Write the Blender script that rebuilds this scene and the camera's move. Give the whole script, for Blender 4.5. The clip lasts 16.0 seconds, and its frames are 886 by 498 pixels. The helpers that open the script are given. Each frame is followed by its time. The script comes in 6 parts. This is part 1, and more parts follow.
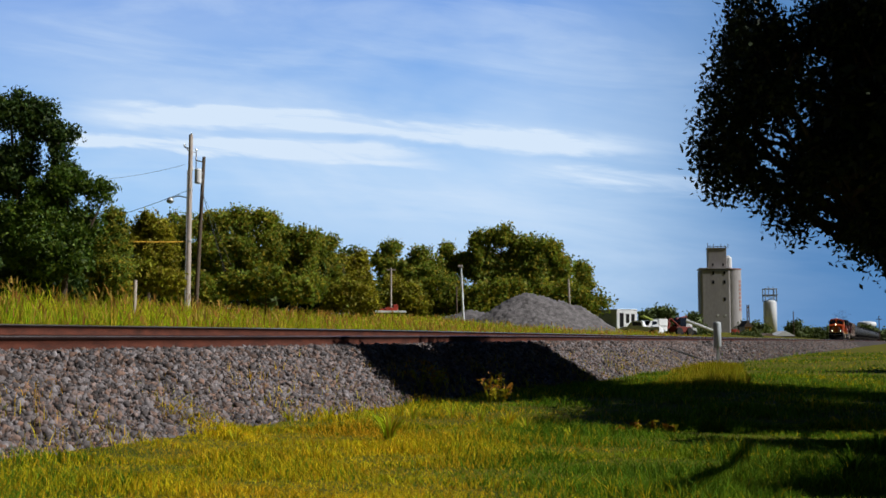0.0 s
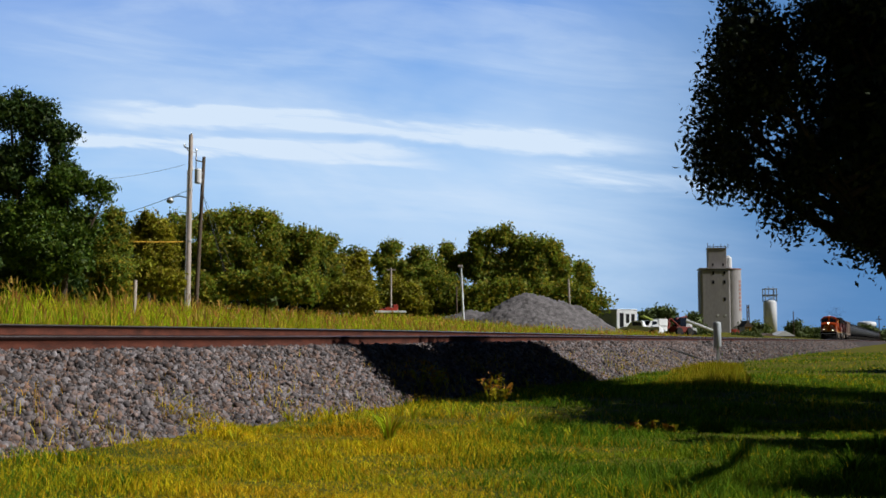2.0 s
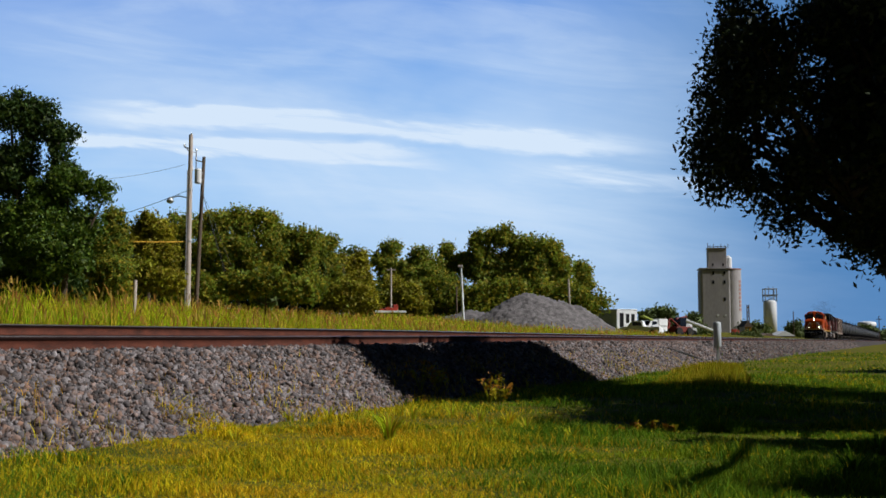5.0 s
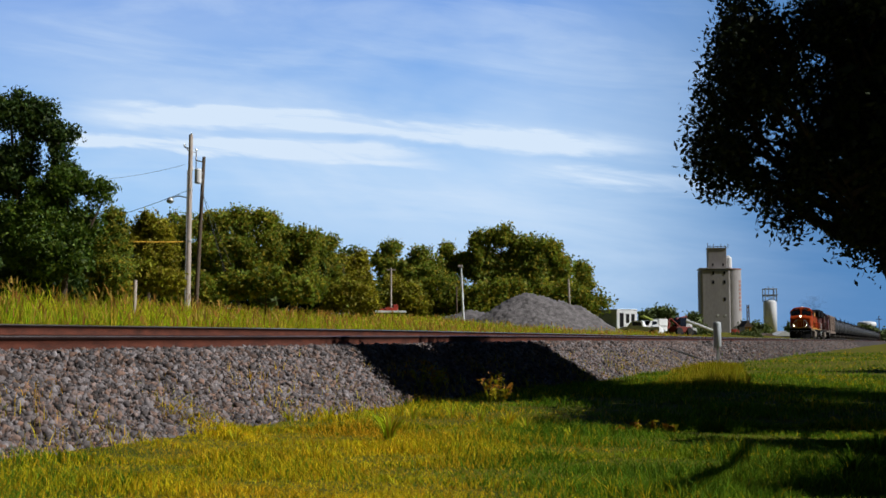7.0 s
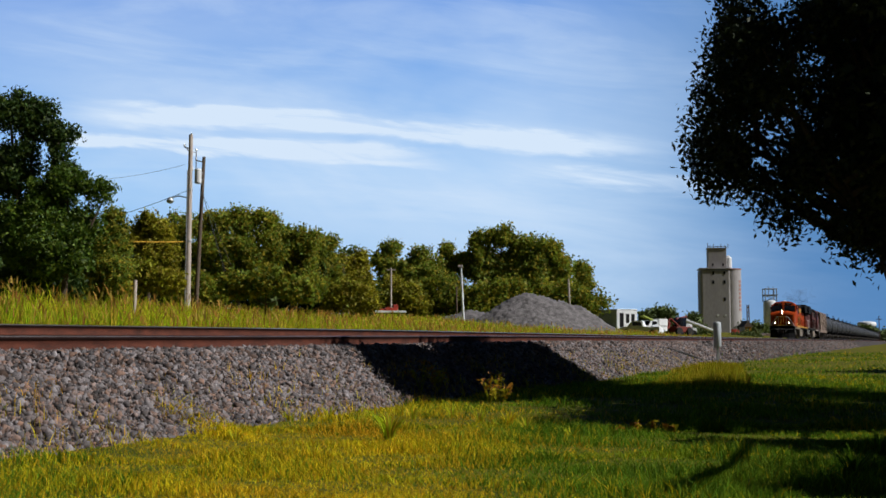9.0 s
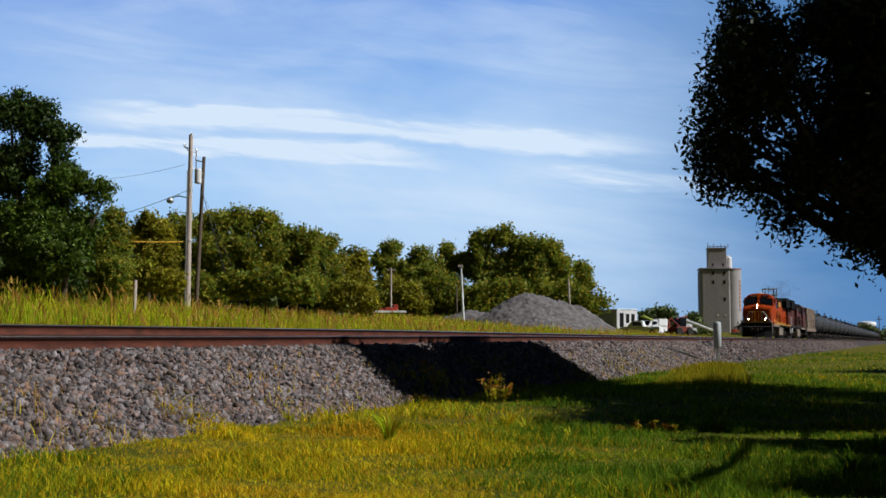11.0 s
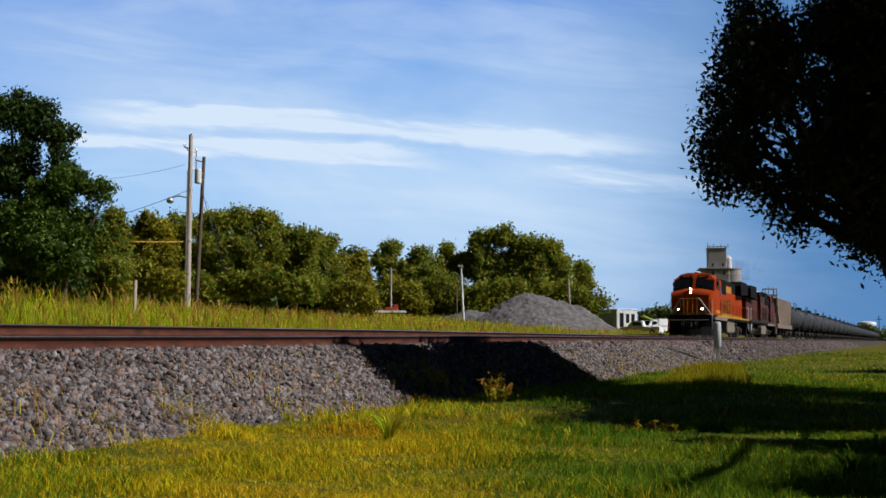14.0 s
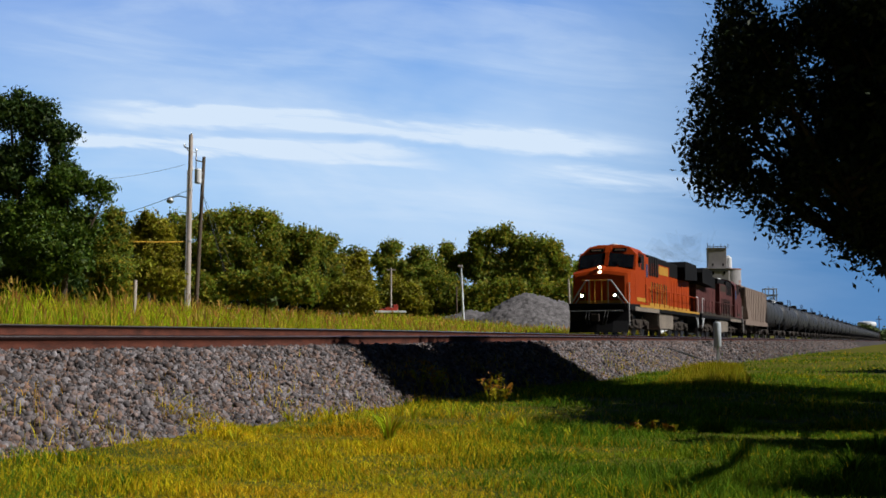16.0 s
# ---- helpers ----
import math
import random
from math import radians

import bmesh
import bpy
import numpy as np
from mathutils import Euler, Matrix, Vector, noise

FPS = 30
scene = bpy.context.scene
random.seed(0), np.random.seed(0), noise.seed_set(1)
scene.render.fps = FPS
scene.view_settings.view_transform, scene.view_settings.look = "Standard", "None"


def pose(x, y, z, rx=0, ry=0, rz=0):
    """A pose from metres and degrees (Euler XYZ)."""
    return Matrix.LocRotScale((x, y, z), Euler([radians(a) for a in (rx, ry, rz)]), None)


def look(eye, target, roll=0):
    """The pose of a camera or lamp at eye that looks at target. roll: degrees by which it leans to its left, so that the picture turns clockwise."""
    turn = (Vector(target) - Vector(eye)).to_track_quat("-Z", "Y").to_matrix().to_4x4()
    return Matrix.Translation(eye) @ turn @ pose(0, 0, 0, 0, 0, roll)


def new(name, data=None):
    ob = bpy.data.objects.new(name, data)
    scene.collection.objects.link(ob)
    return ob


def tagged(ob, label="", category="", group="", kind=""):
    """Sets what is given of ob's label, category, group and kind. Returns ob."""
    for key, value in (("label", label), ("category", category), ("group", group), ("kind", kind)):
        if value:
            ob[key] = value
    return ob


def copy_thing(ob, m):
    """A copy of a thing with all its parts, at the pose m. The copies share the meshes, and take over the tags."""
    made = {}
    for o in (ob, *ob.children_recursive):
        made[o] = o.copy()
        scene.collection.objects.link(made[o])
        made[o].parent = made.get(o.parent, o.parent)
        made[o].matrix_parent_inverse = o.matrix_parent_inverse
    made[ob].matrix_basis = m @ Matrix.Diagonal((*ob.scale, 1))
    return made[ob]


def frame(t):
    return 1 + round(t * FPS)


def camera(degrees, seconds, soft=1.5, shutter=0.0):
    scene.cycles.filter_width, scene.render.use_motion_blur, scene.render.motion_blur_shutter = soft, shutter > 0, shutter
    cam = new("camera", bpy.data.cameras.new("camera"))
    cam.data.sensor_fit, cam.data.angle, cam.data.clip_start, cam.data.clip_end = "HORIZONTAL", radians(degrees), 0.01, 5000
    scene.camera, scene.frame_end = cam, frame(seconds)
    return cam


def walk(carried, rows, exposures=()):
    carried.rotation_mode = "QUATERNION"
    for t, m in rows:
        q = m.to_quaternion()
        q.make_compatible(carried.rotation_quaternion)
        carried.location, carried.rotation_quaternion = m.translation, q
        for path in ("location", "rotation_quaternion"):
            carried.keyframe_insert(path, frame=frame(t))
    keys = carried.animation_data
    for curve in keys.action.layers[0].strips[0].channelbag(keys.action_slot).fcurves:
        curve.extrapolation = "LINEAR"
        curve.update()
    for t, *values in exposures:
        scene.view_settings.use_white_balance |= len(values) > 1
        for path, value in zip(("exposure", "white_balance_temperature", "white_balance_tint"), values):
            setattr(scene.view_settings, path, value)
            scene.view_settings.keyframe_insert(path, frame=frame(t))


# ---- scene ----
EYE = 0.95                      # camera height over the near grass
VIEW = 42.8
cam = camera(VIEW, 16.0, soft=1.6)
PITCH = 4.66
walk(cam, [(0.0, pose(0, 0, EYE, 90 + PITCH, 0, 0)), (16.0, pose(0, 0, EYE, 90 + PITCH, 0, 0))],
     exposures=[(0.0, -0.1, 6500, 10), (16.0, -0.1, 6500, 10)])

# ---- light ----
SUN_DIR = Vector((0.968, -0.25, 0.86)).normalized()     # towards the sun
world = bpy.data.worlds.new("sky_world")
scene.world = world
world.use_nodes = True
wn = world.node_tree
sky = wn.nodes.new("ShaderNodeTexSky")
sky.sky_type, sky.sun_disc = "NISHITA", False
sky.altitude, sky.air_density, sky.dust_density, sky.ozone_density = 2500, 0.085, 0.0, 2.0
sky.sun_elevation = math.asin(SUN_DIR.z)
sky.sun_rotation = math.atan2(SUN_DIR.x, SUN_DIR.y)
wn.nodes["Background"].inputs["Strength"].default_value = 0.05
wn.links.new(sky.outputs[0], wn.nodes["Background"].inputs["Color"])
sun = new("sun", bpy.data.lights.new("sun", "SUN"))
sun.data.energy, sun.data.angle, sun.data.color = 4.7, radians(0.5), (1.0, 0.98, 0.945)
sun.matrix_world = look(SUN_DIR * 50, (0, 0, 0))

# ---- track plan: s runs along the line, q across it away from the camera ----
TURN = radians(22.2)
ST, CT = math.sin(TURN), math.cos(TURN)
SIDING, MAIN, GAUGE = 10.0, 14.3, 1.5


def at(s, q, z=0.0):
    return Vector((s * ST - q * CT, s * CT + q * ST, z))


def sq(x, y):
    return x * ST + y * CT, -x * CT + y * ST


def seen_at(px, depth):
    """x of a thing that stands at a share px of the way across, at that depth."""
    return (px - 784) / 2000 * depth


def high_at(py, depth):
    return EYE + (604 - py) / 2000 * depth


def smooth(a, b, v):
    v = np.clip((v - a) / (b - a), 0, 1)
    return v * v * (3 - 2 * v)


def rise(s):
    """the line climbs a little away from the left end"""
    return smooth(4.0, 34.0, s)


def rail_top(q, s):
    return EYE + np.where(q > 12, 0.265 + 0.05 * rise(s), 0.05 + 0.10 * rise(s))


def ground_z(s, q):
    s, q = np.asarray(s, float), np.asarray(q, float)
    bump = 0.05 * np.sin(s * 0.37 + q * 0.21) + 0.04 * np.sin(s * 0.13 - q * 0.5 + 1)
    near = bump * smooth(7.5, 5.5, q)
    bed = 0.25 * smooth(7.7, 8.7, q)
    far = np.clip(0.085 * (q - 18), 0, 3.4) + 0.35 * smooth(15.5, 18.5, q)
    return near + bed + far


def ballast_z(s, q):
    s, q = np.asarray(s, float), np.asarray(q, float)
    low, high = rail_top(10, s) - 0.215, rail_top(14, s) - 0.215
    z = -0.14 + (low + 0.14) * np.clip((q - 6.75) / 1.6, 0, 1)
    z = np.where(q > 11.7, low + (high - low) * smooth(11.7, 12.7, q), z)
    z = np.where(q > 15.9, high + (0.5 - high) * np.clip((q - 15.9) / 2.4, 0, 1), z)
    return z


# ---- materials ----
def srgb(r, g, b):
    return tuple(((c / 255) / 12.92 if c / 255 < 0.04045 else ((c / 255 + 0.055) / 1.055) ** 2.4) for c in (r, g, b)) + (1.0,)


def material(name, color, dark=None, rough=0.8, metal=0.0, scale=6.0, fine=60.0, bump=0.2, island=0.0, obj=0.0,
             spec=0.4, emit=0.0, through_light=0.0, stretch=(1, 1, 1), alt=None, patch=None, patch_scale=0.35, patch_at=0.52):
    """Two scales of noise between two colours, a fine relief, and variation piece by piece."""
    m = bpy.data.materials.new(name)
    m.use_nodes = True
    nt = m.node_tree
    N, L = nt.nodes, nt.links
    b = N["Principled BSDF"]
    dark = dark or tuple(c * 0.6 for c in color[:3]) + (1,)
    co = N.new("ShaderNodeTexCoord")
    mp = N.new("ShaderNodeMapping")
    mp.inputs["Scale"].default_value = stretch
    L.new(co.outputs["Object"], mp.inputs["Vector"])
    big, small = N.new("ShaderNodeTexNoise"), N.new("ShaderNodeTexNoise")
    big.inputs["Scale"].default_value, small.inputs["Scale"].default_value = scale, fine
    big.inputs["Detail"].default_value, small.inputs["Detail"].default_value = 5, 3
    L.new(mp.outputs[0], big.inputs["Vector"])
    L.new(mp.outputs[0], small.inputs["Vector"])
    mean = N.new("ShaderNodeMath")
    mean.operation = "MULTIPLY_ADD"
    mean.inputs[1].default_value = 0.45
    L.new(small.outputs["Fac"], mean.inputs[0])
    half = N.new("ShaderNodeMath")
    half.operation = "MULTIPLY"
    half.inputs[1].default_value = 0.55
    L.new(big.outputs["Fac"], half.inputs[0])
    L.new(half.outputs[0], mean.inputs[2])
    ramp = N.new("ShaderNodeValToRGB")
    ramp.color_ramp.elements[0].position, ramp.color_ramp.elements[1].position = 0.36, 0.64
    ramp.color_ramp.elements[0].color, ramp.color_ramp.elements[1].color = dark, color
    L.new(mean.outputs[0], ramp.inputs[0])
    out = ramp.outputs[0]
    if patch:
        pn = N.new("ShaderNodeTexNoise")
        pn.inputs["Scale"].default_value, pn.inputs["Detail"].default_value = patch_scale, 4
        L.new(co.outputs["Object"], pn.inputs["Vector"])
        pr = N.new("ShaderNodeMapRange")
        pr.interpolation_type = "SMOOTHSTEP"
        pr.inputs[1].default_value, pr.inputs[2].default_value = patch_at, patch_at + 0.16
        L.new(pn.outputs["Fac"], pr.inputs[0])
        pm = N.new("ShaderNodeMix")
        pm.data_type = "RGBA"
        pm.inputs[7].default_value = patch
        L.new(pr.outputs[0], pm.inputs[0])
        L.new(out, pm.inputs[6])
        out = pm.outputs[2]
    if island or obj:
        g = N.new("ShaderNodeNewGeometry") if island else N.new("ShaderNodeObjectInfo")
        rnd = g.outputs["Random Per Island"] if island else g.outputs["Random"]
        if alt:
            amix = N.new("ShaderNodeMix")
            amix.data_type = "RGBA"
            amix.inputs[7].default_value = alt
            pick = N.new("ShaderNodeMapRange")
            pick.inputs[1].default_value, pick.inputs[2].default_value = 0.45, 1.0
            again = N.new("ShaderNodeMath")
            again.operation = "MULTIPLY"
            again.inputs[1].default_value = 7.3
            part_of = N.new("ShaderNodeMath")
            part_of.operation = "FRACT"
            L.new(rnd, again.inputs[0])
            L.new(again.outputs[0], part_of.inputs[0])
            L.new(part_of.outputs[0], pick.inputs[0])
            L.new(pick.outputs[0], amix.inputs[0])
            L.new(out, amix.inputs[6])
            out = amix.outputs[2]
        hsv = N.new("ShaderNodeHueSaturation")
        rng = N.new("ShaderNodeMapRange")
        amount = island or obj
        rng.inputs[3].default_value, rng.inputs[4].default_value = (1.2 + amount, 1.2 - amount) if amount > 0.7 else (1 - amount, 1 + amount)
        L.new(rnd, rng.inputs[0])
        L.new(rng.outputs[0], hsv.inputs["Value"])
        L.new(out, hsv.inputs["Color"])
        out = hsv.outputs[0]
    L.new(out, b.inputs["Base Color"])
    b.inputs["Roughness"].default_value, b.inputs["Metallic"].default_value = rough, metal
    b.inputs["Specular IOR Level"].default_value = spec
    if bump:
        bp = N.new("ShaderNodeBump")
        bp.inputs["Strength"].default_value = bump
        bp.inputs["Distance"].default_value = 0.02
        L.new(mean.outputs[0], bp.inputs["Height"])
        L.new(bp.outputs[0], b.inputs["Normal"])
    if emit:
        b.inputs["Emission Color"].default_value = color
        b.inputs["Emission Strength"].default_value = emit
    if through_light:
        tr = N.new("ShaderNodeBsdfTranslucent")
        L.new(out, tr.inputs["Color"])
        mix = N.new("ShaderNodeMixShader")
        mix.inputs[0].default_value = through_light
        L.new(b.outputs[0], mix.inputs[1])
        L.new(tr.outputs[0], mix.inputs[2])
        L.new(mix.outputs[0], N["Material Output"].inputs["Surface"])
    return m


M = {
    "soil": material("grassy_soil", (0.17, 0.145, 0.016, 1), (0.06, 0.072, 0.010, 1), 1.0, spec=0.04, scale=0.8, fine=9, bump=0.5),
    # bed kept darker than its stones, so the gaps' shade is in the colour
    "ballast": material("ballast_bed", (0.070, 0.055, 0.050, 1), (0.014, 0.011, 0.010, 1), 0.9, scale=12, fine=45, bump=1.0),
    "stone": material("ballast_stone", (0.165, 0.152, 0.158, 1), (0.060, 0.049, 0.048, 1), 0.85, scale=5, fine=60, bump=0.4, island=0.9,
                      alt=(0.14, 0.082, 0.058, 1)),
    "stone_part": material("loose_stone", (0.165, 0.152, 0.158, 1), (0.060, 0.049, 0.048, 1), 0.85, scale=5, fine=60, bump=0.4, obj=0.9,
                           alt=(0.14, 0.082, 0.058, 1)),
    "rail": material("rusty_rail", (0.125, 0.038, 0.022, 1), (0.040, 0.015, 0.011, 1), 0.8, scale=3, fine=50, bump=0.25, stretch=(1, 1, 3), spec=0.2),
    "rail_head": material("worn_rail_head", (0.80, 0.82, 0.86, 1), (0.55, 0.56, 0.60, 1), 0.3, 1.0, scale=1.5, fine=30, bump=0.05),
    "siding_head": material("dull_rail_head", (0.38, 0.35, 0.36, 1), (0.20, 0.16, 0.15, 1), 0.4, 1.0, scale=1.5, fine=30, bump=0.08),
    # dark rust of the head's side, with the shadow below the head painted in
    "rust_shade": material("rail_head_rust_shade", (0.030, 0.013, 0.010, 1), (0.016, 0.008, 0.007, 1), 0.85, scale=3, fine=50, bump=0.1, stretch=(1, 1, 3), spec=0.1),
    "tie": material("creosoted_tie", (0.075, 0.055, 0.042, 1), (0.03, 0.023, 0.018, 1), 0.9, scale=4, fine=40, bump=0.6, stretch=(1, 6, 1)),
    "grass": material("meadow_grass", (0.80, 0.61, 0.014, 1), (0.40, 0.41, 0.010, 1), 0.8, spec=0.08, scale=0.7, fine=4, bump=0, island=0.5,
                      through_light=0.4, alt=(0.70, 0.38, 0.018, 1), patch=(0.64, 0.38, 0.016, 1), patch_scale=0.55, patch_at=0.50),
    "lawn": material("green_grass", (0.135, 0.265, 0.012, 1), (0.050, 0.120, 0.008, 1), 0.8, spec=0.08, scale=0.8, fine=4, bump=0, island=0.5,
                     through_light=0.35, alt=(0.21, 0.28, 0.016, 1), patch=(0.23, 0.32, 0.013, 1), patch_scale=0.6),
    "tall": material("tall_seed_grass", (0.68, 0.66, 0.022, 1), (0.28, 0.48, 0.014, 1), 0.8, spec=0.08, scale=0.3, fine=2, bump=0, island=0.5,
                     through_light=0.45, alt=(0.60, 0.36, 0.04, 1), patch=(0.20, 0.38, 0.014, 1), patch_scale=0.22, patch_at=0.50),
    "straw": material("olive_straw_weed", (0.40, 0.36, 0.014, 1), (0.22, 0.24, 0.010, 1), 0.8, spec=0.08, scale=0.6, fine=4, bump=0, island=0.4,
                      through_light=0.35, alt=(0.40, 0.25, 0.02, 1)),
    # pale blue that carries the skylight of a shaded side in its colour
    "pale": material("pale_shade_side", (0.50, 0.55, 0.60, 1), (0.42, 0.46, 0.50, 1), 0.6, scale=0.7, fine=9, bump=0.05),
    "dark_red": material("dull_dark_red_paint", (0.24, 0.035, 0.022, 1), (0.13, 0.022, 0.016, 1), 0.6, scale=1, fine=9, bump=0.05),
    "seed": material("brown_seed_head", (0.56, 0.27, 0.05, 1), (0.38, 0.17, 0.035, 1), 0.8, scale=0.5, fine=4, bump=0, island=0.4, through_light=0.5,
                     alt=(0.56, 0.42, 0.09, 1)),
    "leaf": material("leaf", (0.28, 0.36, 0.038, 1), (0.075, 0.13, 0.018, 1), 0.55, spec=0.2, scale=0.35, fine=3, bump=0, island=0.5,
                     through_light=0.48, alt=(0.44, 0.33, 0.034, 1)),
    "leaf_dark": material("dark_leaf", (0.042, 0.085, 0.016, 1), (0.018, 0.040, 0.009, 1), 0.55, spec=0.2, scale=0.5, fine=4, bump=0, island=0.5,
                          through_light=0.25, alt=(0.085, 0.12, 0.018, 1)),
    "leaf_yellow": material("yellowing_leaf", (0.42, 0.38, 0.022, 1), (0.14, 0.18, 0.015, 1), 0.55, spec=0.2, scale=0.5, fine=4, bump=0, island=0.5,
                            through_light=0.35, alt=(0.30, 0.22, 0.03, 1)),
    "leaf_bright": material("sunny_leaf", (0.080, 0.150, 0.014, 1), (0.022, 0.050, 0.007, 1), 0.5, spec=0.2, scale=0.5, fine=4, bump=0, island=0.5,
                            through_light=0.35, alt=(0.14, 0.19, 0.02, 1)),
    # darker than plain foliage: part of the crown's own shade is in this colour
    "leaf_shade": material("shaded_leaf", (0.034, 0.05, 0.012, 1), (0.018, 0.03, 0.008, 1), 0.5, scale=1, fine=6, bump=0, island=0.4,
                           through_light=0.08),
    "bark": material("bark", (0.12, 0.085, 0.06, 1), (0.05, 0.036, 0.026, 1), 0.95, scale=3, fine=25, bump=0.8, stretch=(3, 3, 1)),
    "pole": material("weathered_pole", (0.60, 0.51, 0.46, 1), (0.38, 0.31, 0.27, 1), 0.9, scale=2, fine=30, bump=0.4, stretch=(6, 6, 0.6)),
    "pole_dark": material("dark_pole", (0.16, 0.115, 0.085, 1), (0.08, 0.06, 0.045, 1), 0.9, scale=2, fine=30, bump=0.4, stretch=(6, 6, 0.6)),
    "galv": material("galvanised_steel", (0.50, 0.52, 0.54, 1), (0.34, 0.35, 0.37, 1), 0.45, 0.7, scale=3, fine=30, bump=0.05),
    "white": material("white_paint", (0.82, 0.84, 0.87, 1), (0.69, 0.71, 0.74, 1), 0.5, scale=1.2, fine=18, bump=0.05),
    "orange": material("orange_paint", (0.39, 0.050, 0.004, 1), (0.30, 0.036, 0.003, 1), 0.6, scale=0.8, fine=12, bump=0.04, spec=0.12),
    "maroon": material("faded_maroon", (0.13, 0.042, 0.038, 1), (0.055, 0.020, 0.02, 1), 0.7, scale=0.5, fine=7, bump=0.05, spec=0.2),
    "yellow": material("yellow_paint", (0.55, 0.29, 0.025, 1), (0.42, 0.21, 0.02, 1), 0.5, scale=1, fine=15, bump=0.03),
    "black": material("black_paint", (0.010, 0.010, 0.011, 1), (0.005, 0.005, 0.006, 1), 0.8, scale=1, fine=15, bump=0.06, spec=0.12),
    "grime": material("running_gear_grime", (0.060, 0.047, 0.038, 1), (0.025, 0.021, 0.018, 1), 0.85, scale=2, fine=20, bump=0.2, spec=0.2),
    "wheel": material("wheel_steel", (0.12, 0.10, 0.09, 1), (0.05, 0.042, 0.038, 1), 0.55, 0.5, scale=3, fine=20, bump=0.1),
    "tread": material("bright_tread", (0.20, 0.19, 0.18, 1), (0.12, 0.115, 0.11, 1), 0.5, 1.0, scale=3, fine=20, bump=0),
    "fuel": material("dusty_fuel_tank", (0.27, 0.225, 0.18, 1), (0.15, 0.125, 0.10, 1), 0.75, scale=1.2, fine=12, bump=0.1),
    "tan": material("tan_hopper_paint", (0.25, 0.185, 0.15, 1), (0.17, 0.125, 0.10, 1), 0.75, scale=0.7, fine=9, bump=0.08, stretch=(1, 1, 0.4)),
    "tank": material("dull_black_tank", (0.060, 0.064, 0.072, 1), (0.032, 0.034, 0.039, 1), 0.55, scale=0.5, fine=8, bump=0.06, stretch=(1, 1, 0.5), spec=0.3),
    "glass": material("dark_window_glass", (0.014, 0.018, 0.024, 1), (0.008, 0.010, 0.013, 1), 0.08, scale=1, fine=3, bump=0, spec=0.5),
    "lamp": material("lit_headlamp", (1.0, 0.84, 0.52, 1), (1.0, 0.84, 0.52, 1), 0.3, scale=1, fine=3, bump=0, emit=16.0),
    "gravel": material("crushed_limestone", (0.215, 0.20, 0.205, 1), (0.06, 0.056, 0.058, 1), 0.95, scale=2.2, fine=11, bump=1.0),
    "concrete": material("old_concrete", (0.43, 0.41, 0.42, 1), (0.335, 0.315, 0.32, 1), 0.9, scale=0.12, fine=1.5, bump=0.1, stretch=(1, 1, 0.35)),
    "hole": material("dark_opening", (0.02, 0.02, 0.022, 1), (0.012, 0.012, 0.014, 1), 0.9, scale=1, fine=4, bump=0, spec=0.1),
    "red": material("red_paint", (0.42, 0.05, 0.03, 1), (0.30, 0.035, 0.02, 1), 0.5, scale=1, fine=9, bump=0.05),
    "rail_grey": material("pale_grey_handrail_paint", (0.50, 0.48, 0.46, 1), (0.34, 0.32, 0.30, 1), 0.6, scale=2, fine=20, bump=0.05),
    "lime": material("lime_sheet", (0.50, 0.62, 0.12, 1), (0.40, 0.5, 0.09, 1), 0.6, scale=1, fine=9, bump=0.1),
    "faded_red": material("faded_red_paint", (0.40, 0.17, 0.15, 1), (0.36, 0.26, 0.24, 1), 0.8, scale=0.6, fine=3, bump=0.05),
    "blue_grey": material("blue_grey_siding", (0.26, 0.30, 0.34, 1), (0.20, 0.23, 0.26, 1), 0.6, scale=0.7, fine=9, bump=0.05),
    "far_leaf": material("distant_leaf", (0.15, 0.20, 0.05, 1), (0.07, 0.105, 0.03, 1), 0.7, scale=0.2, fine=2, bump=0, island=0.4,
                         through_light=0.2),
    "rubber": material("rubber", (0.02, 0.02, 0.02, 1), (0.012, 0.012, 0.012, 1), 0.85, scale=3, fine=20, bump=0.1),
    "wire": material("wire", (0.05, 0.05, 0.05, 1), (0.03, 0.03, 0.03, 1), 0.6, scale=3, fine=20, bump=0),
    "wire_yellow": material("yellow_cable_guard", (0.62, 0.36, 0.04, 1), (0.5, 0.28, 0.03, 1), 0.6, scale=3, fine=20, bump=0),
    "flower": material("yellow_flower", (0.44, 0.20, 0.015, 1), (0.32, 0.13, 0.01, 1), 0.6, scale=3, fine=20, bump=0, island=0.3, through_light=0.3),
}


# ---- mesh helpers ----
def mesh_of(name, verts, faces, mat, smooth_faces=False):
    me = bpy.data.meshes.new(name)
    v = np.asarray(verts, dtype=np.float32).reshape(-1, 3)
    f = np.asarray(faces, dtype=np.int32)
    n, k = f.shape
    me.vertices.add(len(v))
    me.vertices.foreach_set("co", v.ravel())
    me.loops.add(n * k)
    me.loops.foreach_set("vertex_index", f.ravel())
    me.polygons.add(n)
    me.polygons.foreach_set("loop_start", np.arange(0, n * k, k, dtype=np.int32))
    me.materials.append(mat)
    me.update(calc_edges=True)
    if smooth_faces:
        me.shade_smooth()
    me.validate()
    return me


def part(name, bm, mat, parent=None, label=""):
    me = bpy.data.meshes.new(name)
    bm.normal_update()
    bm.to_mesh(me)
    bm.free()
    me.materials.append(mat)
    ob = new(name, me)
    ob.parent = parent
    if label:
        ob["label"] = label
    return ob


def empty(name, m, label, category, group="", kind=""):
    ob = new(name)
    ob.empty_display_size = 0.2
    ob.matrix_world = m
    return tagged(ob, label, category, group, kind)


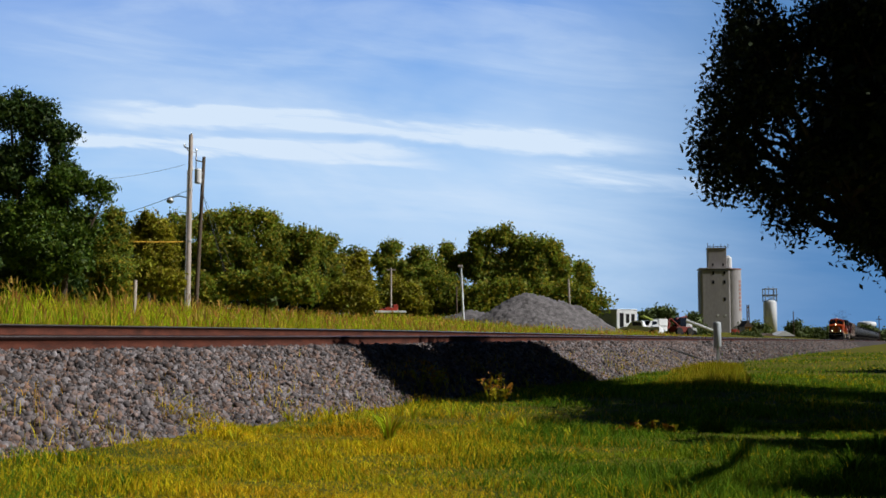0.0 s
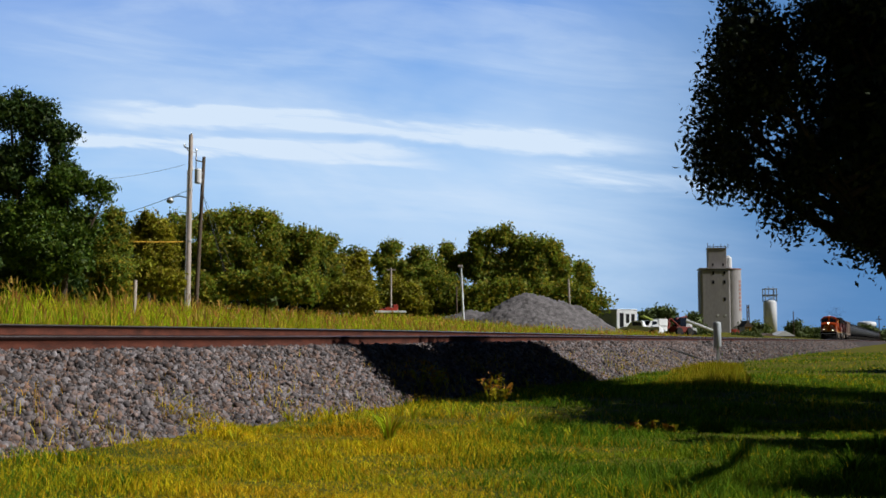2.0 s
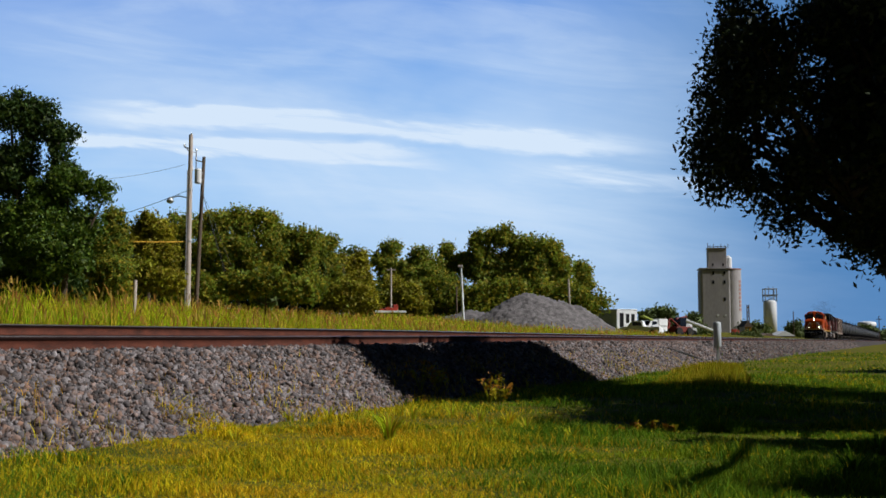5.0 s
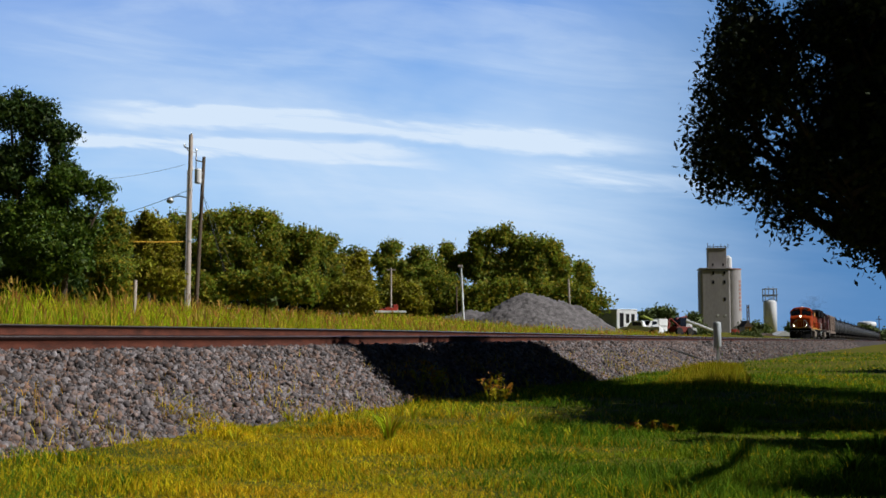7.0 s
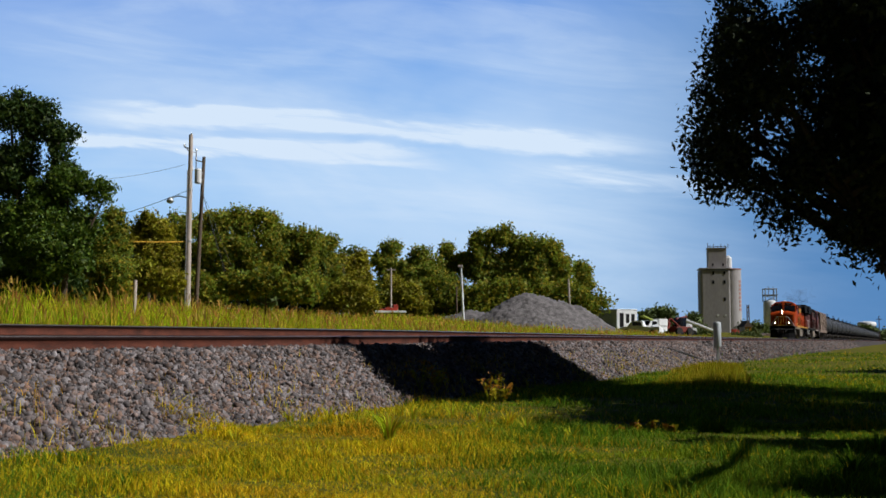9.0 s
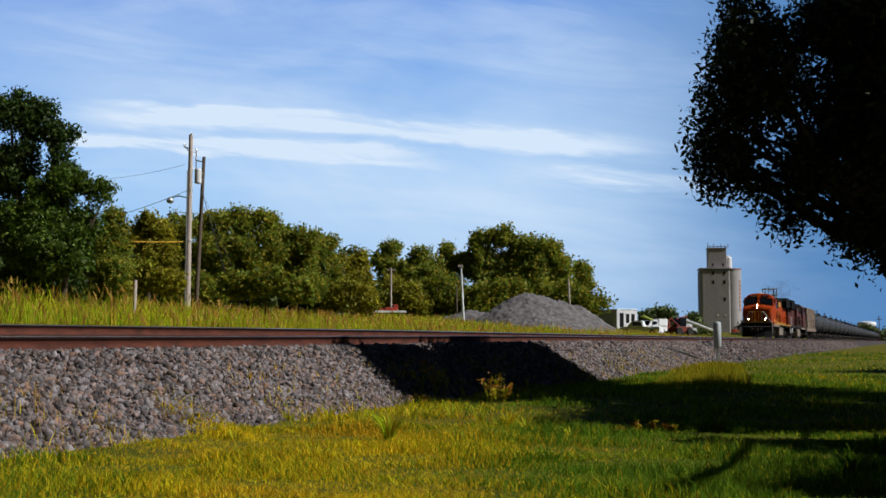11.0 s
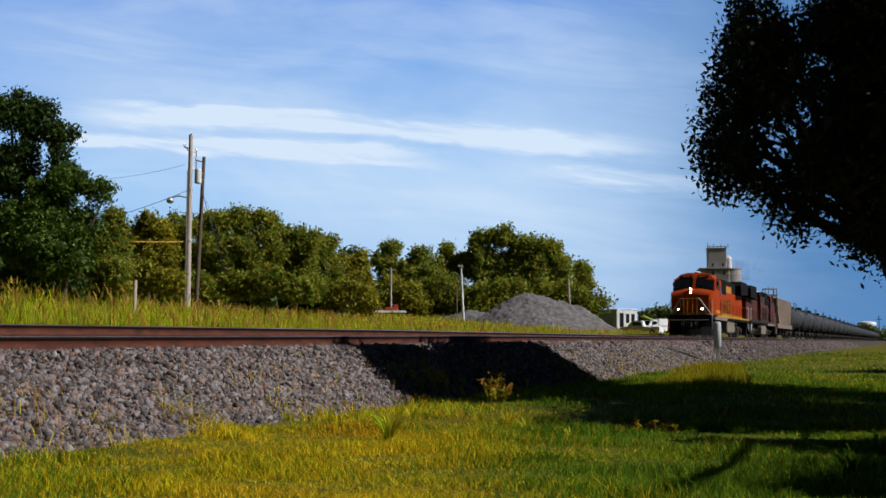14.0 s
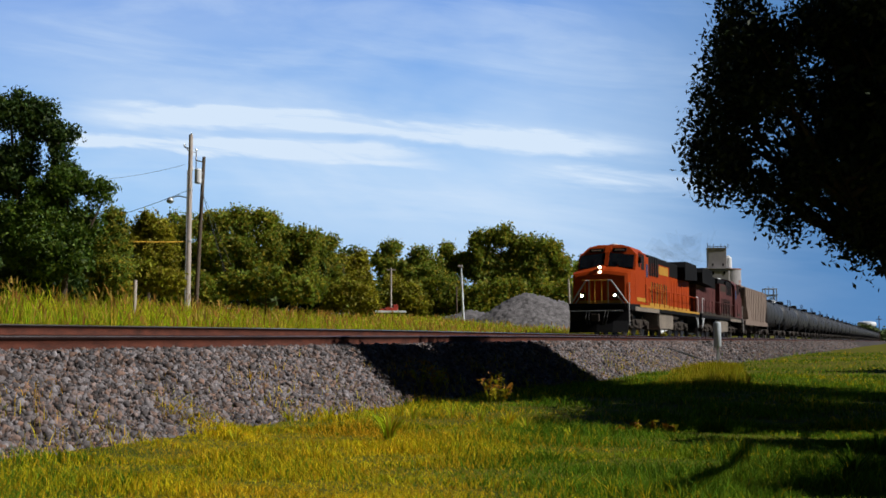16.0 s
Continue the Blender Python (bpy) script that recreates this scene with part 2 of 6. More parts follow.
def box(bm, x0, x1, y0, y1, z0, z1, bevel=0.0):
    r = bmesh.ops.create_cube(bm, size=1.0)
    vs = r["verts"]
    for v in vs:
        v.co = Vector((x0 + (v.co.x + 0.5) * (x1 - x0), y0 + (v.co.y + 0.5) * (y1 - y0), z0 + (v.co.z + 0.5) * (z1 - z0)))
    if bevel:
        es = list({e for v in vs for e in v.link_edges})
        bmesh.ops.bevel(bm, geom=es, offset=bevel, segments=2, affect="EDGES", profile=0.5)
    return bm


def boxes(*rows, bevel=0.0):
    bm = bmesh.new()
    for r in rows:
        box(bm, *r, bevel=bevel)
    return bm


def rod(bm, a, b, r0, r1=None, n=8):
    a, b = Vector(a), Vector(b)
    d = b - a
    q = d.to_track_quat("Z", "Y").to_matrix().to_4x4()
    bmesh.ops.create_cone(bm, cap_ends=True, segments=n, radius1=r0, radius2=r0 if r1 is None else r1, depth=d.length,
                          matrix=Matrix.Translation((a + b) / 2) @ q)
    return bm


def rods(rows, n=8):
    bm = bmesh.new()
    for a, b, *r in rows:
        rod(bm, a, b, *r, n=n)
    return bm


def prism(bm, outline, y0, y1):
    """An outline in x and z, drawn out from y0 to y1."""
    lo = [bm.verts.new((x, y0, z)) for x, z in outline]
    hi = [bm.verts.new((x, y1, z)) for x, z in outline]
    bm.faces.new(lo)
    bm.faces.new(hi[::-1])
    n = len(outline)
    for i in range(n):
        bm.faces.new((lo[(i + 1) % n], lo[i], hi[i], hi[(i + 1) % n]))
    bmesh.ops.recalc_face_normals(bm, faces=bm.faces[:])
    return bm


def lathe(bm, profile, n=24, axis="Z", m=Matrix()):
    """A profile of (radius, height) turned round an axis."""
    rings = []
    for r, h in profile:
        ring = []
        for i in range(n):
            a = 2 * math.pi * i / n
            c = Vector((r * math.cos(a), r * math.sin(a), h))
            if axis == "X":
                c = Vector((h, c.x, c.y))
            elif axis == "Y":
                c = Vector((c.x, h, c.y))
            ring.append(bm.verts.new(m @ c))
        rings.append(ring)
    for a, b in zip(rings, rings[1:]):
        for i in range(n):
            bm.faces.new((a[i], a[(i + 1) % n], b[(i + 1) % n], b[i]))
    bm.faces.new(rings[0][::-1])
    bm.faces.new(rings[-1])
    bmesh.ops.recalc_face_normals(bm, faces=bm.faces[:])
    return bm


def smooth_part(ob):
    for p in ob.data.polygons:
        p.use_smooth = True
    return ob


# ---- ground ----
def strip_mesh(name, ss, qs, height, mat):
    S, Q = np.meshgrid(np.array(ss, float), np.array(qs, float), indexing="ij")
    Z = height(S, Q)
    X, Y = S * ST - Q * CT, S * CT + Q * ST
    v = np.stack([X, Y, Z], -1).reshape(-1, 3)
    n, m = S.shape
    i, j = np.meshgrid(np.arange(n - 1), np.arange(m - 1), indexing="ij")
    a = (i * m + j).ravel()
    f = np.stack([a, a + 1, a + m + 1, a + m], 1)
    return new(name, mesh_of(name, v, f, mat, True))


far_s = list(np.arange(-40, 110, 1.5)) + list(np.geomspace(112, 3800, 40))
ground = strip_mesh("ground", [-1500, -400, -120] + far_s,
                    [-2500, -900, -300, -100, -50, -30] + list(np.arange(-20, 40, 0.6)) + list(np.geomspace(42, 3000, 30)),
                    ground_z, M["soil"])
tagged(ground, "rough grassy ground, green and straw-coloured, reaching the horizon", "ground", kind="structure")
ballast = strip_mesh("ballast_bed", [-900, -200] + list(np.arange(-40, 120, 0.35)) + list(np.geomspace(121, 2500, 40)),
                     list(np.arange(6.55, 18.6, 0.15)),
                     lambda s, q: ballast_z(s, q) + 0.012 * np.sin(s * 31 + q * 17) * np.sin(s * 13 - q * 29), M["ballast"])
tagged(ballast, "brown-grey crushed stone ballast bed under two railway tracks", "ballast", kind="structure")


# ---- sky backdrop: thin cirrus before the far sky ----
def sky_backdrop():
    R = 3600
    az, el = np.linspace(-0.6, 0.6, 40), np.linspace(-0.03, 0.5, 24)
    A, E = np.meshgrid(az, el, indexing="ij")
    v = np.stack([R * np.sin(A) * np.cos(E), R * np.cos(A) * np.cos(E), R * np.sin(E)], -1).reshape(-1, 3)
    n, m = A.shape
    i, j = np.meshgrid(np.arange(n - 1), np.arange(m - 1), indexing="ij")
    a = (i * m + j).ravel()
    f = np.stack([a, a + 1, a + m + 1, a + m], 1)
    mt = bpy.data.materials.new("cirrus_sky")
    mt.use_nodes = True
    N, L = mt.node_tree.nodes, mt.node_tree.links
    N.remove(N["Principled BSDF"])
    co = N.new("ShaderNodeTexCoord")
    sep = N.new("ShaderNodeSeparateXYZ")
    L.new(co.outputs["Object"], sep.inputs[0])

    def math_node(op, a, b, c=None):
        nd = N.new("ShaderNodeMath")
        nd.operation = op
        for k, val in enumerate((a, b, c)):
            if val is None:
                continue
            if isinstance(val, (int, float)):
                nd.inputs[k].default_value = val
            else:
                L.new(val, nd.inputs[k])
        return nd.outputs[0]

    X, Y, Z = sep.outputs
    u = math_node("DIVIDE", X, Y)          # across
    w = math_node("DIVIDE", Z, Y)          # up
    grad = N.new("ShaderNodeValToRGB")
    L.new(math_node("MULTIPLY", w, 2.0), grad.inputs[0])
    e = grad.color_ramp.elements
    e[0].position, e[0].color = 0.0, SKY_LOW
    e[1].position, e[1].color = 0.62, SKY_HIGH
    mid = e.new(0.30)
    mid.color = SKY_MID
    # slanting streaks
    tilt = math_node("ADD", w, math_node("MULTIPLY", u, 0.10))

    def streak(su, sw, off, det, lo, hi):
        cmb = N.new("ShaderNodeCombineXYZ")
        L.new(math_node("MULTIPLY_ADD", u, su, off), cmb.inputs[0])
        L.new(math_node("MULTIPLY_ADD", tilt, sw, off * 0.7), cmb.inputs[1])
        nz = N.new("ShaderNodeTexNoise")
        nz.inputs["Scale"].default_value = 1.0
        nz.inputs["Detail"].default_value = det
        nz.inputs["Roughness"].default_value = 0.6
        nz.inputs["Distortion"].default_value = 0.6
        L.new(cmb.outputs[0], nz.inputs["Vector"])
        mr = N.new("ShaderNodeMapRange")
        mr.interpolation_type = "SMOOTHSTEP"
        mr.inputs[1].default_value, mr.inputs[2].default_value = lo, hi
        L.new(nz.outputs["Fac"], mr.inputs[0])
        return mr.outputs[0]

    def band(centre, width, left, right, slope):
        """one long bright streak"""
        line = math_node("ADD", math_node("MULTIPLY_ADD", warp, 0.015, w), math_node("MULTIPLY_ADD", u, slope, -0.0075))
        d = math_node("ABSOLUTE", math_node("SUBTRACT", line, centre), 0)
        mr = N.new("ShaderNodeMapRange")
        mr.interpolation_type = "SMOOTHSTEP"
        mr.inputs[1].default_value, mr.inputs[2].default_value = width, width * 0.25
        L.new(d, mr.inputs[0])
        side = N.new("ShaderNodeMapRange")
        side.interpolation_type = "SMOOTHSTEP"
        side.inputs[1].default_value, side.inputs[2].default_value = right + 0.10, right - 0.05
        L.new(u, side.inputs[0])
        side2 = N.new("ShaderNodeMapRange")
        side2.interpolation_type = "SMOOTHSTEP"
        side2.inputs[1].default_value, side2.inputs[2].default_value = left - 0.05, left + 0.06
        L.new(u, side2.inputs[0])
        return math_node("MULTIPLY", math_node("MULTIPLY", mr.outputs[0], side.outputs[0]), side2.outputs[0])

    warp = streak(5.0, 26, 2.2, 5, 0.22, 0.78)
    wisps = streak(3.2, 20, 3.1, 6, 0.42, 0.72)
    veil = streak(1.6, 5, 7.7, 5, 0.30, 0.70)
    b1 = band(0.185, 0.0125, -0.30, 0.12, 0.07)
    b2 = band(0.1608, 0.0105, -0.36, -0.06, 0.0644)
    b3 = band(0.160, 0.016, 0.08, 0.20, 0.10)
    milk = math_node("ADD", band(0.140, 0.12, -0.34, 0.20, 0.04), math_node("MULTIPLY", band(0.215, 0.10, 0.02, 0.24, 0.0), 0.7))
    tear = math_node("MULTIPLY_ADD", streak(7, 60, 1.3, 8, 0.32, 0.62), 0.75, 0.25)
    bands = math_node("MULTIPLY", math_node("MAXIMUM", b1, math_node("MAXIMUM", b2, math_node("MULTIPLY", b3, 0.8))), tear)
    fade = N.new("ShaderNodeMapRange")                        # clearer low down on one side
    fade.inputs[1].default_value, fade.inputs[2].default_value = 0.44, 0.08
    L.new(u, fade.inputs[0])
    soft = math_node("MULTIPLY", math_node("ADD", math_node("MULTIPLY_ADD", milk, 0.26, math_node("MULTIPLY", wisps, 0.22)), math_node("MULTIPLY", veil, 0.40)), fade.outputs[0])
    cover = math_node("MINIMUM", math_node("ADD", soft, math_node("MULTIPLY", bands, 0.85)), 1.0)
    clear = N.new("ShaderNodeMapRange")                       # deeper blue away from the haze
    clear.interpolation_type = "SMOOTHSTEP"
    clear.inputs[1].default_value, clear.inputs[2].default_value, clear.inputs[4].default_value = 0.03, 0.34, 0.95
    L.new(u, clear.inputs[0])
    deep = N.new("ShaderNodeMix")
    deep.data_type = "RGBA"
    deep.inputs[7].default_value = srgb(76, 128, 184)
    L.new(clear.outputs[0], deep.inputs[0])
    L.new(grad.outputs[0], deep.inputs[6])
    mix = N.new("ShaderNodeMix")
    mix.data_type = "RGBA"
    mix.inputs[7].default_value = SKY_CLOUD
    L.new(cover, mix.inputs[0])
    L.new(deep.outputs[2], mix.inputs[6])
    em = N.new("ShaderNodeEmission")
    em.inputs["Strength"].default_value = 1.07
    L.new(mix.outputs[2], em.inputs["Color"])
    L.new(em.outputs[0], N["Material Output"].inputs["Surface"])
    ob = new("backdrop_sky", mesh_of("backdrop_sky", v, f, mt, True))
    tagged(ob, "blue sky with thin white streaks of cirrus cloud", "sky", kind="structure")


SKY_LOW, SKY_MID, SKY_HIGH = srgb(134, 184, 228), srgb(128, 187, 243), srgb(42, 129, 222)
SKY_CLOUD = srgb(213, 231, 251)
sky_backdrop()


# ---- railway tracks ----
def rail_mesh(name, q, s0, s1):
    outline = [(-0.070, 0.0), (0.070, 0.0), (0.070, 0.012), (0.012, 0.032), (0.009, 0.130), (0.034, 0.142), (0.036, 0.166),
               (0.024, 0.180), (-0.024, 0.180), (-0.036, 0.166), (-0.034, 0.142), (-0.009, 0.130), (-0.012, 0.032), (-0.070, 0.012)]
    ss = np.concatenate([np.arange(s0, 90, 1.0), np.geomspace(90, s1, 24)])
    verts, k = [], len(outline)
    for s in ss:
        top = float(rail_top(q, s))
        for dq, dz in outline:
            verts.append(at(s, q + dq, top - 0.18 + dz))
    a = np.arange(len(ss) - 1)[:, None] * k
    b = np.arange(k)[None, :]
    c = (np.arange(k)[None, :] + 1) % k
    f = np.stack(np.broadcast_arrays(a + b, a + c, a + c + k, a + b + k), -1).reshape(-1, 4)
    me = mesh_of(name, np.array([tuple(v) for v in verts]), f, M["rail"])
    me.materials.append(M["rail_head"] if q > 12 else M["siding_head"])
    me.materials.append(M["rust_shade"])
    for i, p in enumerate(me.polygons):
        if i % k in (7, 8):
            p.material_index = 1
        # near side and underside of the head carry the painted overhang shadow
        elif i % k in (9, 10):
            p.material_index = 2
    return me


def track(centre, label, s_near, s_far):
    top = empty("railway_track", Matrix(), label, "track", "railway tracks")
    for side in (-GAUGE / 2, GAUGE / 2):
        ob = new("rail", rail_mesh("rail", centre + side, -60, 1800))
        ob.parent = top
    tie = boxes((-1.3, 1.3, -0.115, 0.115, -0.17, 0.0), bevel=0.012)
    first = part("tie", tie, M["tie"], top)
    s, k = s_near, 0
    while s < s_far:
        ob = first if k == 0 else new("tie", first.data)
        ob.parent = top
        ob.matrix_basis = Matrix.Translation(at(s, centre, float(rail_top(centre, s)) - 0.186)) @ pose(0, 0, 0, 0, 0, 180 - math.degrees(TURN))
        s += 0.55 + 0.03 * math.sin(k * 12.9)
        k += 1
    return top


siding = track(SIDING, "rusty little-used siding rails on stone ballast", -14, 70)
main = track(MAIN, "main line railway rails with a polished head", -14, 70)


# ---- trees ----
rng = np.random.default_rng(7)


def leaf_cloud(name, lobes, count, size, mat, shell=0.55, droop=0.0, spray=1.5, parts=9, core=0.7, big=0.46):
    """Many small bent leaves scattered through a cluster of lobes, thicker towards their skins."""
    if parts:
        small = []
        for x, y, z, rx, ry, rz in lobes:
            if core:
                small.append((x, y, z, rx * core, ry * core, rz * core))
            for _ in range(parts):
                e = rng.normal(size=3)
                e /= np.linalg.norm(e)
                k = rng.uniform(0.26, 0.46) * big / 0.46
                g = 1.02 - k
                m = (rx * ry * rz) ** (1 / 3)
                small.append((x + e[0] * rx * g, y + e[1] * ry * g, z + e[2] * rz * g, m * k, m * k, m * k * 0.85))
        lobes = small
    vol = np.array([l[3] * l[4] * l[5] for l in lobes]) ** 0.7
    which = rng.choice(len(lobes), count, p=vol / vol.sum())
    lo = np.array(lobes)[which]
    d = rng.normal(size=(count, 3))
    d /= np.linalg.norm(d, axis=1)[:, None]
    rad = shell + (1 - shell) * rng.random(count) ** 0.6
    rad *= 1 + 0.16 * np.sin(d[:, 0] * 7 + lo[:, 0]) * np.sin(d[:, 1] * 6 + lo[:, 1]) + 0.10 * np.sin(d[:, 2] * 11 + d[:, 0] * 9)
    c = lo[:, :3] + d * lo[:, 3:6] * rad[:, None]
    # leaves gather in sprays round a common twig
    c = c[(np.arange(count) // 9) * 9]
    d = 0.6 * d[(np.arange(count) // 9) * 9] + 0.4 * d
    c = c + rng.normal(size=(count, 3)) * size * spray
    c[:, 2] -= droop * rng.random(count) ** 2
    nrm = d * 0.9 + rng.normal(size=(count, 3)) * 0.55
    nrm /= np.linalg.norm(nrm, axis=1)[:, None]
    t = np.cross(nrm, rng.normal(size=(count, 3)))
    t /= np.linalg.norm(t, axis=1)[:, None]
    b = np.cross(nrm, t)
    ln = size * (0.6 + 0.8 * rng.random(count))[:, None]
    wd = ln * (0.35 + 0.25 * rng.random(count)[:, None])
    p0, p2 = c - t * ln, c + t * ln - nrm * ln * 0.3
    p1, p3 = c + b * wd, c - b * wd
    v = np.stack([p0, p1, p2, p3], 1).reshape(-1, 3)
    f = np.arange(count * 4).reshape(-1, 4)
    return mesh_of(name, v, f, mat)


def make_tree(name, x, y, label, lobes, count, size, mat, trunk_r=0.18, shell=0.55, droop=0.0, lean=0.0, group="", limb=1.0, **shape):
    """lobes: (dx, dy, z, rx, ry, rz) from the foot."""
    s, q = sq(x, y)
    z0 = float(ground_z(s, q)) - 0.1
    top = empty(name, pose(x, y, z0), label, "tree", group)
    bm = bmesh.new()
    mid = np.mean([l[:3] for l in lobes], axis=0)
    fork = Vector((mid[0] * 0.4 + lean, mid[1] * 0.4, max(0.8, mid[2] * 0.55)))
    rod(bm, (0, 0, -0.1), (fork.x * 0.5, fork.y * 0.5, fork.z * 0.5), trunk_r * 1.25, trunk_r, 9)
    rod(bm, (fork.x * 0.5, fork.y * 0.5, fork.z * 0.5), fork, trunk_r, trunk_r * 0.75, 9)
    for l in lobes:
        tip = Vector((l[0], l[1], l[2] + l[5] * 0.3))
        elbow = fork.lerp(tip, 0.5) + Vector((0, 0, -0.12 * (tip - fork).length))
        rod(bm, fork, elbow, trunk_r * 0.55 * limb, trunk_r * 0.36 * limb, 6)
        rod(bm, elbow, tip, trunk_r * 0.36 * limb, trunk_r * 0.1 * limb, 6)
        for k in range(3):
            a = rng.random() * 6.28
            e2 = elbow.lerp(tip, 0.3 + 0.25 * k) + Vector((l[3] * 0.6 * math.cos(a), l[4] * 0.6 * math.sin(a), l[5] * 0.25))
            rod(bm, elbow.lerp(tip, 0.2 + 0.25 * k), e2, trunk_r * 0.2, trunk_r * 0.05, 5)
    part("trunk", bm, M["bark"], top)
    crown = new("crown", leaf_cloud("crown", lobes, count, size, mat, shell, droop, **shape))
    crown.parent = top
    return top, crown


def tree_seen(name, foot, depth, label, mat, count, size, shapes, trunk_r=0.2, group="", deep=0.9, shell=0.45, droop=0.0):
    """shapes: the crown's lobes as (across, down, half width, half height) in shares of the view at that depth."""
    x = seen_at(foot, depth)
    s, q = sq(x, depth)
    z0 = float(ground_z(s, q)) - 0.1
    k = depth / 2000
    r = np.random.default_rng(int(foot))
    lobes = []
    for a, b, rx, rz in shapes:
        ry = min(rx, rz) * deep
        lobes.append((seen_at(a, depth) - x, r.uniform(-0.5, 0.5) * ry * k, high_at(b, depth) - z0, rx * k, ry * k, rz * k))
    return make_tree(name, x, depth, label, lobes, count, size, mat, trunk_r, shell, droop, group=group)


def foot_z(x, y):
    s, q = sq(x, y)
    return float(ground_z(s, q))


WOOD = "trees behind the meadow"
tree_seen("tree", 30, 52, "tall dark-green broadleaf tree behind the meadow", M["leaf_dark"], 46000, 0.092,
          [(10, 196, 50, 46), (55, 212, 46, 48), (105, 250, 38, 46), (20, 290, 70, 60), (105, 330, 42, 60), (50, 400, 90, 80), (40, 470, 90, 60)], 0.3, WOOD)
tree_seen("tree", 110, 46, "bright-green spreading tree with feathery hanging branches", M["leaf_bright"], 28000, 0.078,
          [(70, 345, 42, 36), (115, 318, 40, 34), (160, 335, 28, 24), (190, 330, 24, 9), (60, 400, 70, 50), (140, 395, 50, 50), (90, 455, 90, 55), (180, 352, 20, 8)], 0.14, WOOD)
tree_seen("tree", 200, 50, "small dark-green tree at the meadow's edge", M["leaf"], 12000, 0.08,
          [(200, 395, 24, 34), (190, 440, 44, 50), (190, 490, 60, 40)], 0.12, WOOD)
tree_seen("tree", 262, 66, "small yellowish-green tree behind the meadow", M["leaf_yellow"], 12000, 0.1,
          [(258, 388, 24, 18), (285, 405, 26, 24), (240, 420, 26, 36), (270, 450, 50, 45)], 0.12, WOOD)
tree_seen("tree", 320, 70, "dark-green bushy tree behind the utility poles", M["leaf"], 13000, 0.11,
          [(308, 398, 28, 26), (338, 402, 28, 26), (310, 450, 46, 50), (345, 470, 46, 50)], 0.14, WOOD)
tree_seen("tree", 420, 68, "rounded green tree in the hedgerow", M["leaf"], 26000, 0.11,
          [(385, 392, 34, 28), (425, 390, 36, 28), (462, 396, 34, 30), (400, 445, 66, 50), (460, 450, 50, 50), (420, 500, 70, 34)], 0.16, WOOD)
tree_seen("tree", 515, 73, "green hedgerow tree with yellowing leaves", M["leaf"], 18000, 0.11,
          [(498, 418, 34, 28), (538, 428, 34, 28), (515, 470, 52, 45), (540, 505, 50, 30)], 0.15, WOOD)
tree_seen("tree", 572, 77, "dark-green tree in the hedgerow", M["leaf"], 12000, 0.11,
          [(574, 435, 26, 26), (572, 480, 36, 40), (585, 510, 40, 26)], 0.13, WOOD)
tree_seen("tree", 626, 80, "yellow-leaved small tree at the hedgerow's end", M["leaf_yellow"], 12000, 0.11,
          [(612, 468, 20, 22), (636, 462, 18, 22), (636, 500, 26, 32), (610, 505, 30, 30)], 0.1, WOOD)
tree_seen("tree", 470, 60, "low dark-green shrubs before the hedgerow", M["leaf"], 7000, 0.12,
          [(420, 505, 40, 20), (470, 500, 40, 24), (530, 510, 45, 20)], 0.06, WOOD)
tree_seen("tree", 250, 57, "low yellowish shrub behind the meadow", M["leaf_yellow"], 7000, 0.12,
          [(190, 495, 40, 24), (250, 490, 40, 26), (300, 500, 30, 20)], 0.06, WOOD)
for px, py, d, wide, mat in ((60, 490, 48, 90, "leaf_dark"), (160, 505, 50, 70, "leaf_yellow"), (345, 505, 64, 60, "leaf"), (620, 520, 76, 50, "leaf_yellow")):
    tree_seen("shrub", px, d, "dense low shrub at the edge of the meadow", M[mat], 6000, 0.11,
              [(px - wide * 0.6, py + 12, wide * 0.5, 34), (px, py, wide * 0.5, 38), (px + wide * 0.6, py + 14, wide * 0.5, 30)], 0.05, WOOD)
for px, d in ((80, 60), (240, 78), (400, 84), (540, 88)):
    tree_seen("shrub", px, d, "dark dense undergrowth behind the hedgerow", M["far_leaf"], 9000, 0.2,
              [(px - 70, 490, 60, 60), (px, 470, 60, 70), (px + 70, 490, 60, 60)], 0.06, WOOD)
brush = []
for px in range(-40, 680, 38):
    d = 84 + 6 * math.sin(px)
    brush.append((seen_at(px, d), d, high_at(532, d), 1.4, 1.2, 1.7))
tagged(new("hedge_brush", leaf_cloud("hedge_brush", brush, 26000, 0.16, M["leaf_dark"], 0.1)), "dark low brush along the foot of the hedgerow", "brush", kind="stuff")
brush = []
for px in range(640, 1040, 26):
    d = 142 + 6 * math.sin(px)
    brush.append((seen_at(px, d), d, high_at(556, d), 1.7, 1.5, 2.2))
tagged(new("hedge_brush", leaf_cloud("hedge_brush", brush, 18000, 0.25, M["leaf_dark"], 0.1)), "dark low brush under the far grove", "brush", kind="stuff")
GROVE = "trees of the far grove"
for px in (690, 790, 900, 1000):
    tree_seen("shrub", px, 126, "brownish-green undergrowth of the far grove", M["leaf_yellow"] if px < 750 else M["leaf"], 7000, 0.2,
              [(px - 45, 530, 40, 40), (px, 520, 40, 44), (px + 45, 535, 40, 38)], 0.1, GROVE)
tree_seen("tree", 692, 135, "open-crowned green tree in the far grove", M["leaf"], 13500, 0.19,
          [(690, 438, 26, 17), (676, 462, 20, 20), (700, 490, 42, 45), (690, 525, 40, 28)], 0.25, GROVE)
tree_seen("tree", 744, 130, "dark-green tree in the far grove", M["leaf"], 12000, 0.19,
          [(742, 452, 24, 18), (718, 480, 24, 28), (770, 478, 24, 30), (745, 495, 36, 42), (745, 530, 40, 24)], 0.25, GROVE)
